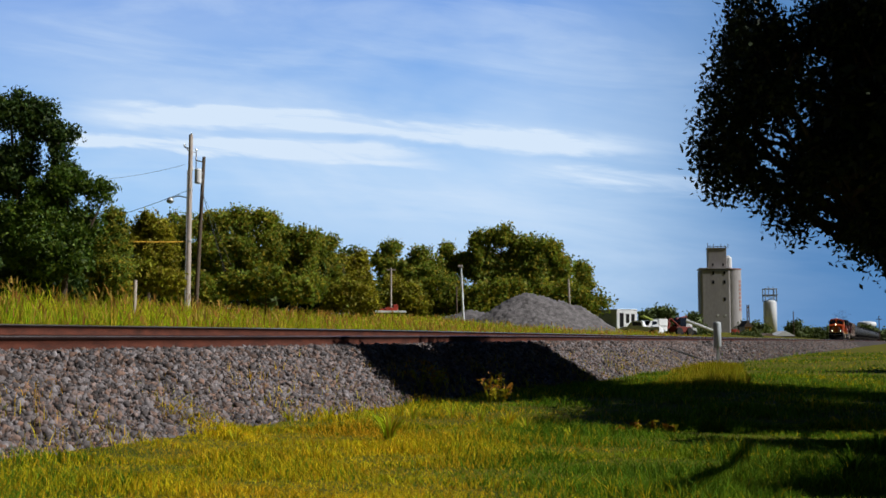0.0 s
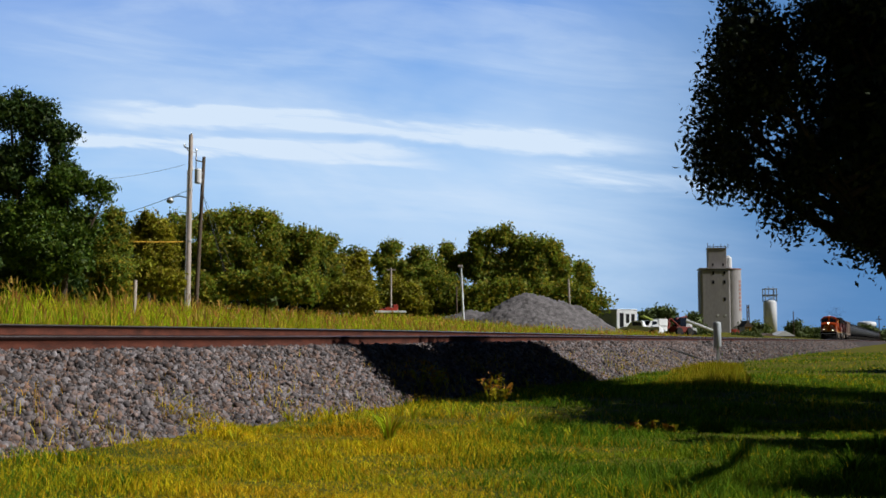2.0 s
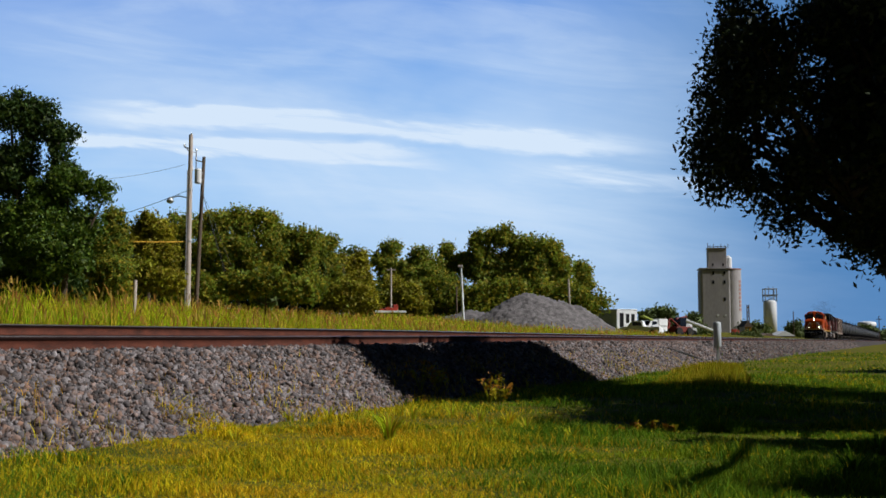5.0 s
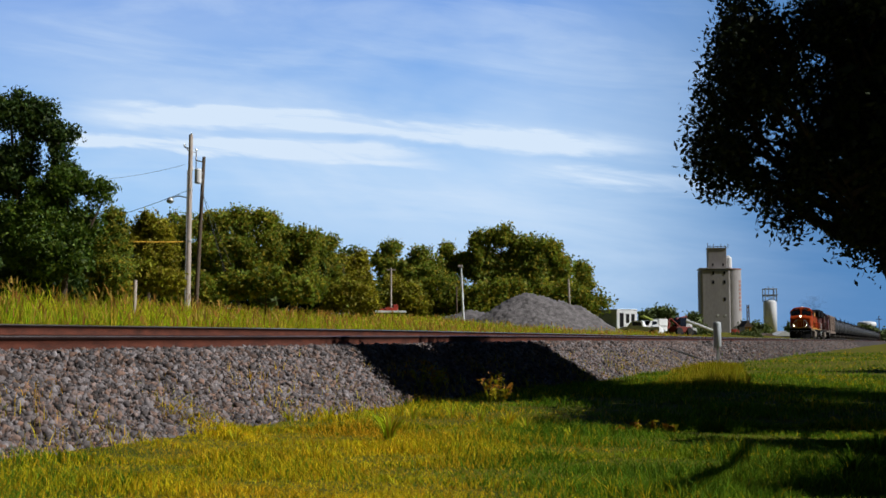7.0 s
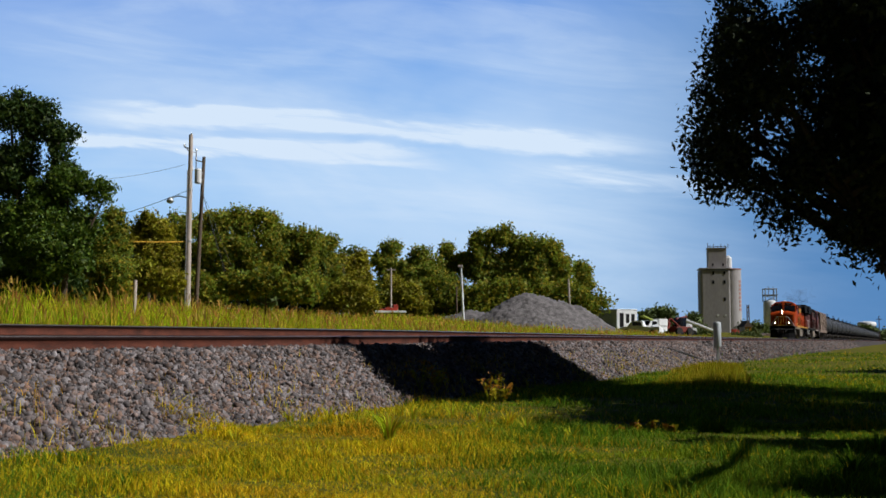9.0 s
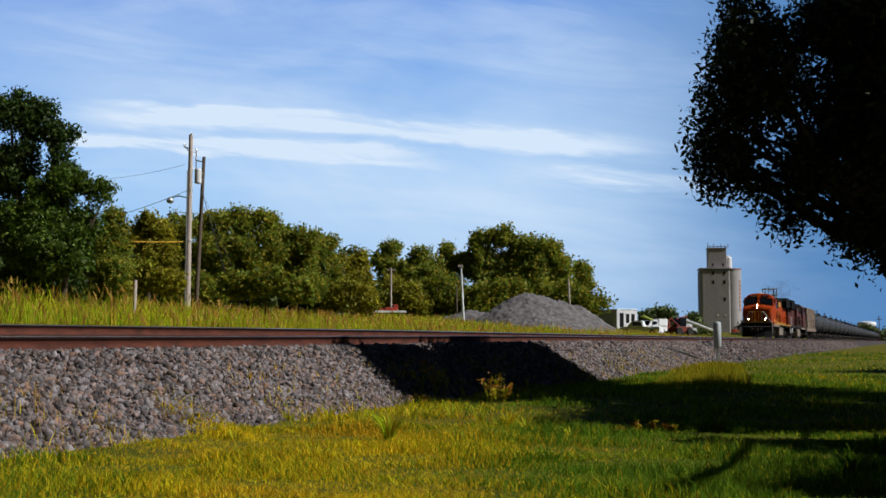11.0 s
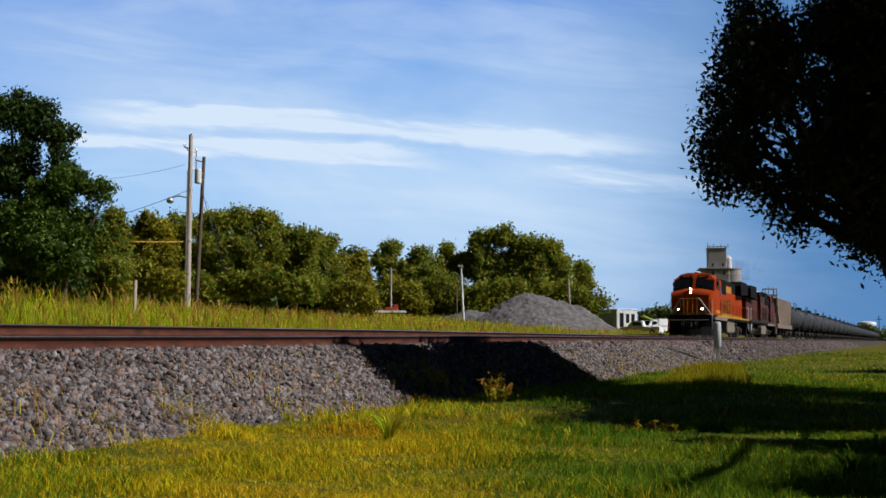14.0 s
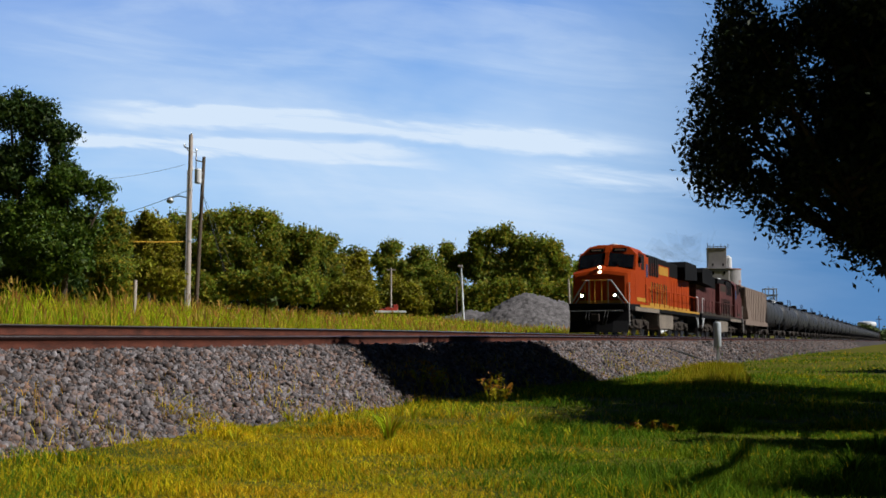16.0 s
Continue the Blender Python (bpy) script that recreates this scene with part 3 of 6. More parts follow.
tree_seen("tree", 792, 132, "narrow green tree in the far grove", M["leaf"], 10500, 0.19,
          [(790, 443, 19, 15), (826, 470, 20, 34), (795, 480, 24, 40), (800, 525, 34, 26)], 0.25, GROVE)
tree_seen("tree", 885, 130, "broad rounded green tree in the far grove", M["leaf"], 27000, 0.20,
          [(850, 430, 24, 20), (888, 420, 30, 22), (925, 435, 26, 26), (865, 475, 44, 42), (915, 480, 40, 42), (880, 515, 50, 24)], 0.4, GROVE)
tree_seen("tree", 972, 128, "rounded green tree in the far grove", M["leaf"], 18000, 0.20,
          [(970, 442, 28, 21), (988, 475, 30, 34), (955, 480, 32, 36), (970, 515, 45, 26)], 0.35, GROVE)
tree_seen("tree", 1028, 134, "small green tree at the grove's end", M["leaf"], 9000, 0.18,
          [(1030, 476, 17, 16), (1030, 508, 21, 30), (1042, 535, 22, 14)], 0.2, GROVE)
TOWN = "distant trees of the town"
tree_seen("tree", 1168, 300, "low rounded distant green tree", M["far_leaf"], 6000, 0.5,
          [(1145, 562, 18, 12), (1175, 558, 24, 13), (1168, 578, 44, 14)], 0.3, TOWN)
tree_seen("tree", 1226, 330, "low distant green tree beside the grain elevator", M["far_leaf"], 3000, 0.5,
          [(1226, 566, 12, 10), (1224, 582, 20, 12)], 0.3, TOWN)
tree_seen("tree", 1332, 420, "low distant tree between the town's towers", M["far_leaf"], 3000, 0.6,
          [(1325, 582, 22, 9), (1345, 588, 20, 9)], 0.3, TOWN)
tree_seen("tree", 1408, 440, "low distant tree beyond the standpipe", M["far_leaf"], 3000, 0.6,
          [(1405, 582, 14, 10), (1412, 592, 20, 9)], 0.3, TOWN)
tree_seen("tree", 1450, 470, "low distant hedge of dark trees", M["far_leaf"], 4000, 0.7,
          [(1440, 592, 26, 9), (1475, 592, 26, 8)], 0.3, TOWN)
tree_seen("tree", 1535, 620, "low distant hedge of dark trees", M["far_leaf"], 4000, 0.8,
          [(1530, 590, 30, 7), (1570, 594, 30, 7)], 0.3, TOWN)

tree_seen("shrub", 1240, 205, "low green shrub beside the yard's conveyor", M["far_leaf"], 3000, 0.22, [(1228, 593, 14, 7), (1244, 591, 14, 8), (1258, 594, 10, 6)], 0.1, TOWN)
tree_seen("shrub", 1316, 290, "low green shrub beyond the tracks", M["far_leaf"], 3000, 0.3, [(1302, 596, 12, 4), (1320, 595, 16, 5), (1336, 597, 10, 4)], 0.1, TOWN)

# the big shade tree: it reaches over the grass beside the camera, and its top and near limbs stay outside the view
SHADE_D = 17.6
shade_x = seen_at(1690, SHADE_D)
shade_foot = foot_z(shade_x, SHADE_D) - 0.1
shade_lobes = []
for a, b, rx, rz, dd in ((1395, 30, 105, 88, 0.4), (1330, 20, 52, 60, 0.1), (1300, 95, 40, 44, -0.2), (1288, 150, 36, 36, 0.2), (1555, 425, 30, 36, 0.0), (1402, 372, 40, 26, 0.1), (1500, 400, 44, 30, -0.2), (1340, 118, 78, 76, -0.6), (1478, 12, 62, 56, 0.3), (1318, 205, 80, 70, 0.5), (1280, 265, 58, 52, 0.0), (1430, 205, 140, 115, 0.9),
                         (1360, 312, 84, 40, 0.2), (1466, 318, 96, 62, -0.5), (1545, 368, 56, 62, 0.3), (1545, 90, 150, 150, -0.9), (1560, 250, 125, 125, 0.6),
                         (1530, -110, 120, 100, 0.2)):
    k = SHADE_D / 2000
    shade_lobes.append((seen_at(a, SHADE_D) - shade_x, dd, high_at(b, SHADE_D) - shade_foot, rx * k, 0.9 * min(rx, rz) * k + 0.5, rz * k))
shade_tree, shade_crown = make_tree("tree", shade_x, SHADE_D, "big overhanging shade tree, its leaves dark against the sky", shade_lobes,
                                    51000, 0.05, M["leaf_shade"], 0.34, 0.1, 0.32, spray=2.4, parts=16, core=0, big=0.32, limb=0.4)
# lobes mostly out of view, added to cast the crown's shadow on the ground
shading_lobes = [(-0.6, -3.8, 4.1, 1.6, 2.2, 1.0), (1.0, -3.8, 4.1, 1.6, 2.2, 1.0), (2.6, -3.4, 4.2, 1.8, 2.2, 1.0), (0.9, -0.3, 4.4, 1.8, 2.2, 1.1),
               (2.8, 0.2, 4.6, 1.8, 2.2, 1.2), (-0.5, -1.2, 4.5, 1.4, 1.8, 1.1), (0.6, 1.4, 6.2, 2.0, 2.2, 1.8), (2.0, 3.3, 8.0, 2.3, 2.3, 1.8),
               (3.0, 6.4, 8.2, 2.0, 1.7, 1.6), (-0.2, -8.2, 4.0, 0.9, 0.6, 0.4), (-0.6, -5.6, 4.1, 1.5, 1.3, 0.8), (1.0, -5.6, 4.1, 1.6, 1.3, 0.8), (2.6, -5.4, 4.1, 1.6, 1.3, 0.8),
               (1.0, 2.4, 7.0, 2.0, 2.2, 1.8), (2.6, 5.2, 8.2, 2.2, 2.2, 1.8), (-0.2, 1.2, 5.2, 1.6, 1.8, 1.4), (3.6, 3.0, 6.0, 2.2, 2.4, 2.0)]
# added lobes: two close a gap in the ground shadow, sunward copies darken the boughs
shading_lobes += [(-0.7, 0.0, 7.0, 1.1, 1.1, 0.8), (-0.1, 0.5, 7.6, 1.2, 1.2, 0.9)]
shading_lobes += [tuple(Vector(l[:3]) + SUN_DIR * 3.3) + tuple(0.85 * r for r in l[3:]) for l in shade_lobes if l[2] > 4.6]
shading_crown = new("crown", leaf_cloud("crown", shading_lobes, 105000, 0.14, M["leaf_shade"], 0.1, 0.2))
shading_crown.parent = shade_tree
bm = bmesh.new()
for l in shading_lobes:
    rod(bm, (0, 0, 3.6), (l[0] * 0.5, l[1] * 0.5, l[2] * 0.78), 0.12, 0.08, 6)
    rod(bm, (l[0] * 0.5, l[1] * 0.5, l[2] * 0.78), l[:3], 0.08, 0.02, 6)
part("limb", bm, M["bark"], shade_tree)
# tree out of view, added for the shade it throws on the near verge
make_tree("tree", 9.8, 6.8, "unseen low leafy tree shading the verge", [(-1.5, 0.3, 4.0, 0.6, 0.7, 0.5), (-1.0, 1.8, 4.3, 1.2, 1.3, 0.9), (0.6, 0.0, 5.2, 1.6, 1.8, 1.3)],
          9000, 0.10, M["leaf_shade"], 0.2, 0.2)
# another unseen tree, its limbs bent to cast the thin branch shadow on the grass
bare = empty("tree", pose(9.6, 5.0, foot_z(9.6, 5.0) - 0.1), "unseen slender tree with long bare limbs shading the verge", "tree")
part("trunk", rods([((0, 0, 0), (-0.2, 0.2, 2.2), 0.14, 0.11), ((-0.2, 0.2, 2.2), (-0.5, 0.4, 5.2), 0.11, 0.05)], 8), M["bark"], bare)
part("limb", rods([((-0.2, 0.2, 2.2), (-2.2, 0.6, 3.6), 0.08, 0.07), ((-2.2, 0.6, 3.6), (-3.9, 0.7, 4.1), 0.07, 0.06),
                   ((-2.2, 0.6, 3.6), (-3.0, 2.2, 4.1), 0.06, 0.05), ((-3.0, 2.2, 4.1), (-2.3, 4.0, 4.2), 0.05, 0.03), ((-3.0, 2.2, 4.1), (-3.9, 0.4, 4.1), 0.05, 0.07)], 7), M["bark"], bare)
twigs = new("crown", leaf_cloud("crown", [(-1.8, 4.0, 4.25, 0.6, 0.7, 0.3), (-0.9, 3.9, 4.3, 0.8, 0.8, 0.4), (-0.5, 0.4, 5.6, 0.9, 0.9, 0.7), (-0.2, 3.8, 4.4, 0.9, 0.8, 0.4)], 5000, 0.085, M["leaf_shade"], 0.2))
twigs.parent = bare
# unseen tree added to drop shade on the lawn further off
make_tree("tree", 21.5, 33.0, "unseen leafy tree shading the verge further along", [(-1.8, 0.6, 5.8, 1.8, 1.4, 0.7), (-0.2, 0.0, 6.4, 2.2, 1.9, 1.0), (1.4, 0.4, 6.8, 2.2, 2.0, 1.2)],
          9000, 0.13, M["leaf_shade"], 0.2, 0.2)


# ---- train ----
RIDE = math.degrees(math.atan2(-CT, -ST))
SPEED, FRONT = 13.15, 55.15


def wheelset(parent, x, mat_wheel, r=0.5):
    bm = bmesh.new()
    for y in (-0.75, 0.75):
        sgn = 1 if y > 0 else -1
        lathe(bm, [(r - 0.05, y + sgn * 0.065), (r, y + sgn * 0.06), (r, y - sgn * 0.04), (r + 0.025, y - sgn * 0.06), (r - 0.03, y - sgn * 0.075)], 20, "Y")
        lathe(bm, [(0.14, y + sgn * 0.13), (0.16, y + sgn * 0.05), (0.17, y - sgn * 0.1)], 10, "Y")
        for k in range(3):
            a = k * 2.094
            rod(bm, (0.28 * math.cos(a), y, 0.28 * math.sin(a)), (0.28 * math.cos(a), y + sgn * 0.085, 0.28 * math.sin(a)), 0.05, n=6)
    rod(bm, (0, -0.9, 0), (0, 0.9, 0), 0.08, n=10)
    ob = part("wheelset", bm, mat_wheel, parent)
    ob.matrix_basis = pose(x, 0, r)
    for y, sgn in ((-0.75, -1), (0.75, 1)):
        part("tyre", lathe(bmesh.new(), [(r - 0.012, y + sgn * 0.069), (r + 0.003, y + sgn * 0.064), (r + 0.003, y - sgn * 0.035)], 20, "Y"), M["tread"], ob, "bright worn tread")
    return ob


def truck_frame(parent, x, axles, mat, r=0.5):
    bm = bmesh.new()
    a0, a1 = axles[0], axles[-1]
    for y in (-1.0, 1.0):
        y0, y1 = y - 0.09, y + 0.09
        prism(bm, [(a0 + 0.45, 0.62), (a0 + 0.4, 0.78), ((a0 + a1) / 2 + 0.5, 0.92), ((a0 + a1) / 2 - 0.5, 0.92), (a1 - 0.4, 0.78),
                   (a1 - 0.45, 0.62), (a1 + 0.35, 0.55), ((a0 + a1) / 2 - 0.4, 0.38), ((a0 + a1) / 2 + 0.4, 0.38), (a0 - 0.35, 0.55)], y0, y1)
        for a in axles:
            box(bm, a - 0.17, a + 0.17, y - 0.14, y + 0.14, 0.34, 0.68, 0.03)
        for k in range(len(axles) - 1):
            m = (axles[k] + axles[k + 1]) / 2
            for dx in (-0.16, 0.0, 0.16):
                rod(bm, (m + dx, y + 0.02, 0.45), (m + dx, y + 0.02, 0.8), 0.065, n=7)
    box(bm, (a0 + a1) / 2 - 0.3, (a0 + a1) / 2 + 0.3, -1.0, 1.0, 0.55, 0.85)
    return part("truck_frame", bm, mat, parent)


def locomotive(name, label, paint, trim, roof_paint, lit, m):
    """Origin under the front coupler, running towards +x; rail tops at z = 0."""
    top = empty(name, m, label, "locomotive")
    W = 1.52
    # frame and walkways
    part("underframe", boxes((-21.9, -0.55, -W, W, 1.28, 1.58), (-21.6, -0.8, -0.5, 0.5, 0.9, 1.3), bevel=0.02), M["black"], top)
    part("sill_stripe", boxes((-21.7, -3.4, W, W + 0.012, 1.47, 1.60), (-21.7, -3.4, -W - 0.012, -W, 1.47, 1.60)), trim, top, "yellow sill stripe")
    # nose and cab
    bm = bmesh.new()
    rings = []
    for x, w, side, crest in ((-0.95, 1.28, 2.96, 3.08), (-1.05, 1.42, 3.10, 3.24), (-1.40, 1.50, 3.22, 3.38), (-2.35, 1.515, 3.34, 3.54), (-2.95, 1.515, 3.34, 3.54)):
        rings.append([bm.verts.new((x, y, z)) for y, z in ((-w, 1.58), (-w, side), (-w * 0.35, crest), (w * 0.35, crest), (w, side), (w, 1.58))])
    for a, b in zip(rings, rings[1:]):
        for k in range(6):
            bm.faces.new((a[k], a[(k + 1) % 6], b[(k + 1) % 6], b[k]))
    bm.faces.new(rings[0])
    bm.faces.new(rings[-1][::-1])
    bmesh.ops.recalc_face_normals(bm, faces=bm.faces[:])
    part("nose", bm, paint, top)
    bm = bmesh.new()
    rows = []
    for x, w, z in ((-2.32, 1.52, 1.58), (-2.32, 1.52, 3.42), (-2.68, 1.52, 4.16), (-2.95, 1.06, 4.62), (-3.05, 0.6, 4.74)):
        rows.append([bm.verts.new(c) for c in ((x, -w, z), (x, w, z), (-5.6, w, z), (-5.6, -w, z))])
    for a, b in zip(rows, rows[1:]):
        for k in range(4):
            bm.faces.new((a[k], a[(k + 1) % 4], b[(k + 1) % 4], b[k]))
    bm.faces.new(rows[0][::-1])
    bm.faces.new(rows[-1])
    bmesh.ops.recalc_face_normals(bm, faces=bm.faces[:])
    bmesh.ops.bevel(bm, geom=bm.edges[:], offset=0.03, segments=2, affect="EDGES")
    cab = part("cab", bm, paint, top)
    # windscreens lie on the sloping front
    for sgn in (-1, 1):
        bm = bmesh.new()
        o = [(-2.37, 0.12 * sgn, 3.56), (-2.31, 1.42 * sgn, 3.43), (-2.645, 1.42 * sgn, 4.12), (-2.72, 0.12 * sgn, 4.26)]
        vs = [bm.verts.new(Vector(c) + Vector((0.05, 0, 0.03))) for c in o] + [bm.verts.new(Vector(c) - Vector((0.03, 0, 0.02))) for c in o]
        bm.faces.new(vs[:4])
        bm.faces.new(vs[4:][::-1])
        for i in range(4):
            bm.faces.new((vs[i], vs[(i + 1) % 4], vs[4 + (i + 1) % 4], vs[4 + i]))
        bmesh.ops.recalc_face_normals(bm, faces=bm.faces[:])
        part("windscreen", bm, M["glass"], cab)
        part("side_window", boxes((-3.55, -3.12, sgn * 1.525 - 0.01, sgn * 1.525 + 0.01, 3.55, 4.25), (-4.45, -3.75, sgn * 1.525 - 0.01, sgn * 1.525 + 0.01, 3.45, 4.25), bevel=0.006),
             M["hole"], cab)
        board = part("number_board", boxes((-3.0, -2.74, sgn * 0.62 - 0.36, sgn * 0.62 + 0.36, 4.34, 4.53), bevel=0.02), M["black"], cab)
        part("writing_bar", boxes((-2.742, -2.734, sgn * 0.62 - 0.26, sgn * 0.62 + 0.26, 4.40, 4.47)), M["white"], board)
        part("wiper", rods([((-2.27, sgn * 0.75, 3.52), (-2.44, sgn * 0.55, 3.95), 0.014)], 5), M["black"], cab)
        part("cab_door", boxes((-5.45, -4.75, sgn * 1.522 - 0.012, sgn * 1.522 + 0.012, 1.75, 3.95), bevel=0.008), paint, cab)
        part("door_window", boxes((-5.3, -4.9, sgn * 1.535 - 0.006, sgn * 1.535 + 0.006, 3.1, 3.8)), M["glass"], cab)
        part("grab_iron", rods([((-4.62, sgn * 1.57, 1.7), (-4.62, sgn * 1.57, 2.7), 0.018)], 5), M["black"], cab)
        part("sun_visor", boxes((-4.5, -3.1, sgn * 1.56 - 0.05, sgn * 1.56 + 0.05, 4.27, 4.31)), paint, cab)
        part("mirror", boxes((-3.1, -3.0, sgn * 1.6 - 0.06, sgn * 1.6 + 0.06, 3.75, 4.05)), M["black"], cab)
    part("windscreen_pillar", prism(bmesh.new(), [(-2.27, 3.46), (-2.30, 3.62), (-2.64, 4.34), (-2.80, 4.34), (-2.60, 3.46)], -0.10, 0.10), paint, cab)
    part("brow", prism(bmesh.new(), [(-2.66, 4.29), (-2.70, 4.36), (-2.92, 4.62), (-3.2, 4.68), (-3.2, 4.29)], -0.16, 0.16), paint, cab)
    # long hood
    bm = bmesh.new()
    prism(bm, [(-5.6, 1.58), (-5.6, 4.05), (-12.4, 4.05), (-12.4, 1.58)], -1.32, 1.32)
    prism(bm, [(-12.4, 1.58), (-12.4, 3.6), (-20.9, 3.6), (-20.9, 1.58)], -1.0, 1.0)
    part("hood", bm, paint, top)
    part("hood_roof", boxes((-12.4, -5.62, -1.2, 1.2, 4.05, 4.46), (-16.8, -12.4, -1.02, 1.02, 3.6, 4.50), bevel=0.07), roof_paint, top, "black roof")
    for y in (-1.33, 1.33):
        part("roof_band", boxes((-12.0, -9.3, y - 0.006, y + 0.006, 3.5, 3.98)), trim, top)
    bm = bmesh.new()
    prism(bm, [(-16.8, 3.55), (-16.8, 4.35), (-17.1, 4.72), (-20.9, 4.72), (-21.2, 4.4), (-21.2, 3.7)], -1.5, 1.5)
    part("radiator", bm, roof_paint, top, "overhanging dark radiator housing")
    part("exhaust_stack", boxes((-14.3, -13.6, -0.35, 0.35, 4.46, 4.75), bevel=0.02), M["black"], top)
    part("air_intake", boxes((-9.2, -6.2, 1.2, 1.33, 4.0, 4.35), (-9.2, -6.2, -1.33, -1.2, 4.0, 4.35)), M["hole"], top)
    for k in range(5):
        x = -6.2 - k * 0.62
        for sgn in (-1, 1):
            part("grille", boxes((x - 0.36, x, sgn * 1.33 - 0.02, sgn * 1.33 + 0.035, 3.30, 4.40)), M["hole"], top)
    for k in range(9):
        x = -13.0 - k * 0.85
        for sgn in (-1, 1):
            part("hood_door", boxes((x - 0.78, x, sgn * 1.0 - 0.02, sgn * 1.0 + 0.02, 1.75, 3.4), bevel=0.012), paint, top)
    for sgn in (-1, 1):
        part("hood_stripe", boxes((-12.35, -5.7, sgn * 1.33 - 0.006, sgn * 1.33 + 0.006, 1.62, 1.80)), trim, top)
        part("hood_stripe", boxes((-20.8, -12.4, sgn * 1.03 - 0.006, sgn * 1.03 + 0.006, 1.62, 1.80)), trim, top)
        part("cab_stripe", boxes((-5.5, -2.7, sgn * 1.525 - 0.006, sgn * 1.525 + 0.006, 1.75, 1.95)), trim, cab)
        for k in range(7):
            x = -7.4 - k * 0.68
            part("lettering_bar", boxes((x - 0.10, x + 0.10, sgn * 1.335 - 0.008, sgn * 1.335 + 0.008, 1.80, 2.95)), M["black"], top)
            part("lettering_edge", boxes((x + 0.11, x + 0.21, sgn * 1.335 - 0.008, sgn * 1.335 + 0.008, 1.80, 2.95)), trim, top)
        part("emblem", boxes((-7.2, -6.2, sgn * 1.335 - 0.006, sgn * 1.335 + 0.006, 2.55, 2.62)), trim, top)
    # front end
    part("plow", prism_front(), M["black"], top)
    part("nose_stripe", boxes((-0.935, -0.90, -1.12, 1.12, 1.60, 1.74)), trim, top)
    part("anticlimber", boxes((-0.95, -0.52, -1.42, 1.42, 1.36, 1.58), bevel=0.03), M["black"], top)
    part("nose_door", boxes((-0.955, -0.935, -0.62, -0.08, 1.78, 2.85), bevel=0.006), paint, top)
    for sgn in (-1, 1):
        part("corner_stripe", boxes((-1.30, -0.98, sgn * 1.27 - 0.10, sgn * 1.27 + 0.10, 1.585, 1.66)), trim, top)
    part("nose_rail", rods([((-0.70, -0.85, 2.75), (-0.70, 0.62, 2.75), 0.026)], 7), trim, top)
    for y in (-0.70, -0.45, -0.20, 0.15, 0.45):
        part("rail_post", rods([((-0.70, y, 1.58), (-0.70, y, 2.75), 0.026)], 6), trim, top)
    for sgn in (-1, 1):
        part("side_sill", boxes((-8.3, -2.2, sgn * 1.53 - 0.012, sgn * 1.53 + 0.012, 1.24, 1.46), bevel=0.004), M["fuel"], top, "dusty grey-brown side sill")
    part("coupler", boxes((-0.6, 0.0, -0.12, 0.12, 0.72, 1.0), (-0.12, 0.12, -0.2, 0.2, 0.68, 1.04), bevel=0.03), M["grime"], top)
    for sgn in (-1, 1):
        rail_rows = [((-0.7, sgn * 0.5, 2.75), (-0.68, sgn * 0.66, 2.74), 0.035), ((-0.68, sgn * 0.66, 2.74), (-0.82, sgn * 1.52, 1.50), 0.042), ((-0.70, sgn * 0.95, 1.95), (-0.95, sgn * 1.54, 1.25), 0.036),
                     ((-1.05, sgn * 1.50, 1.5), (-1.05, sgn * 1.50, 2.65), 0.026), ((-0.82, sgn * 1.52, 1.50), (-0.86, sgn * 1.53, 0.50), 0.036),
                     ((-0.7, sgn * 0.5, 1.58), (-0.7, sgn * 0.5, 2.75), 0.025)]
        part("handrail", rods(rail_rows), M["rail_grey"], top, "pale grey front handrail")
        steps = part("steps", boxes(*[(-1.75, -1.05, sgn * 1.36 - 0.13, sgn * 1.36 + 0.13, 0.42 + 0.28 * k, 0.46 + 0.28 * k) for k in range(4)],
                                    (-1.80, -1.75, sgn * 1.36 - 0.13, sgn * 1.36 + 0.13, 0.4, 1.3), (-1.05, -1.0, sgn * 1.36 - 0.13, sgn * 1.36 + 0.13, 0.4, 1.3)), M["grime"], top)
        side_rows = [((-5.7, sgn * 1.48, 2.55), (-21.3, sgn * 1.48, 2.55), 0.022)]
        side_rows += [((x, sgn * 1.48, 1.55), (x, sgn * 1.48, 2.55), 0.02) for x in np.linspace(-5.9, -21.3, 12)]
        part("side_railing", rods(side_rows, 6), paint, top)
        part("rear_handrail", rods([((-21.4, sgn * 1.48, 0.6), (-21.4, sgn * 1.48, 2.6), 0.03), ((-21.4, sgn * 1.48, 2.6), (-20.6, sgn * 1.48, 2.6), 0.03),
                                    ((-20.5, sgn * 1.48, 1.4), (-21.4, sgn * 1.48, 0.7), 0.03)]), M["white"], top)
        part("ditch_light_box", boxes((-0.95, -0.66, sgn * 0.85 - 0.15, sgn * 0.85 + 0.15, 1.82, 2.14), bevel=0.03), M["black"], top)
        if lit:
            part("ditch_light", lathe(bmesh.new(), [(0.060, -0.655), (0.070, -0.64), (0.04, -0.625)], 14, "X", pose(0, sgn * 0.85, 1.98)), M["lamp"], top, "glowing ditch light")
    part("headlight_box", boxes((-1.9, -1.01, -0.13, 0.13, 3.05, 3.54), bevel=0.03), paint, top)
    for z in (3.17, 3.43):
        part("headlight", lathe(bmesh.new(), [(0.062, -1.01), (0.072, -0.995), (0.04, -0.98)], 14, "X", pose(0, 0, z)),
             M["lamp"] if lit else M["glass"], top)
    part("horn", rods([((-6.6, 0.2, 4.5), (-6.2, 0.2, 4.62), 0.03, 0.07), ((-6.6, -0.1, 4.5), (-6.15, -0.1, 4.6), 0.03, 0.07)]), M["galv"], top)
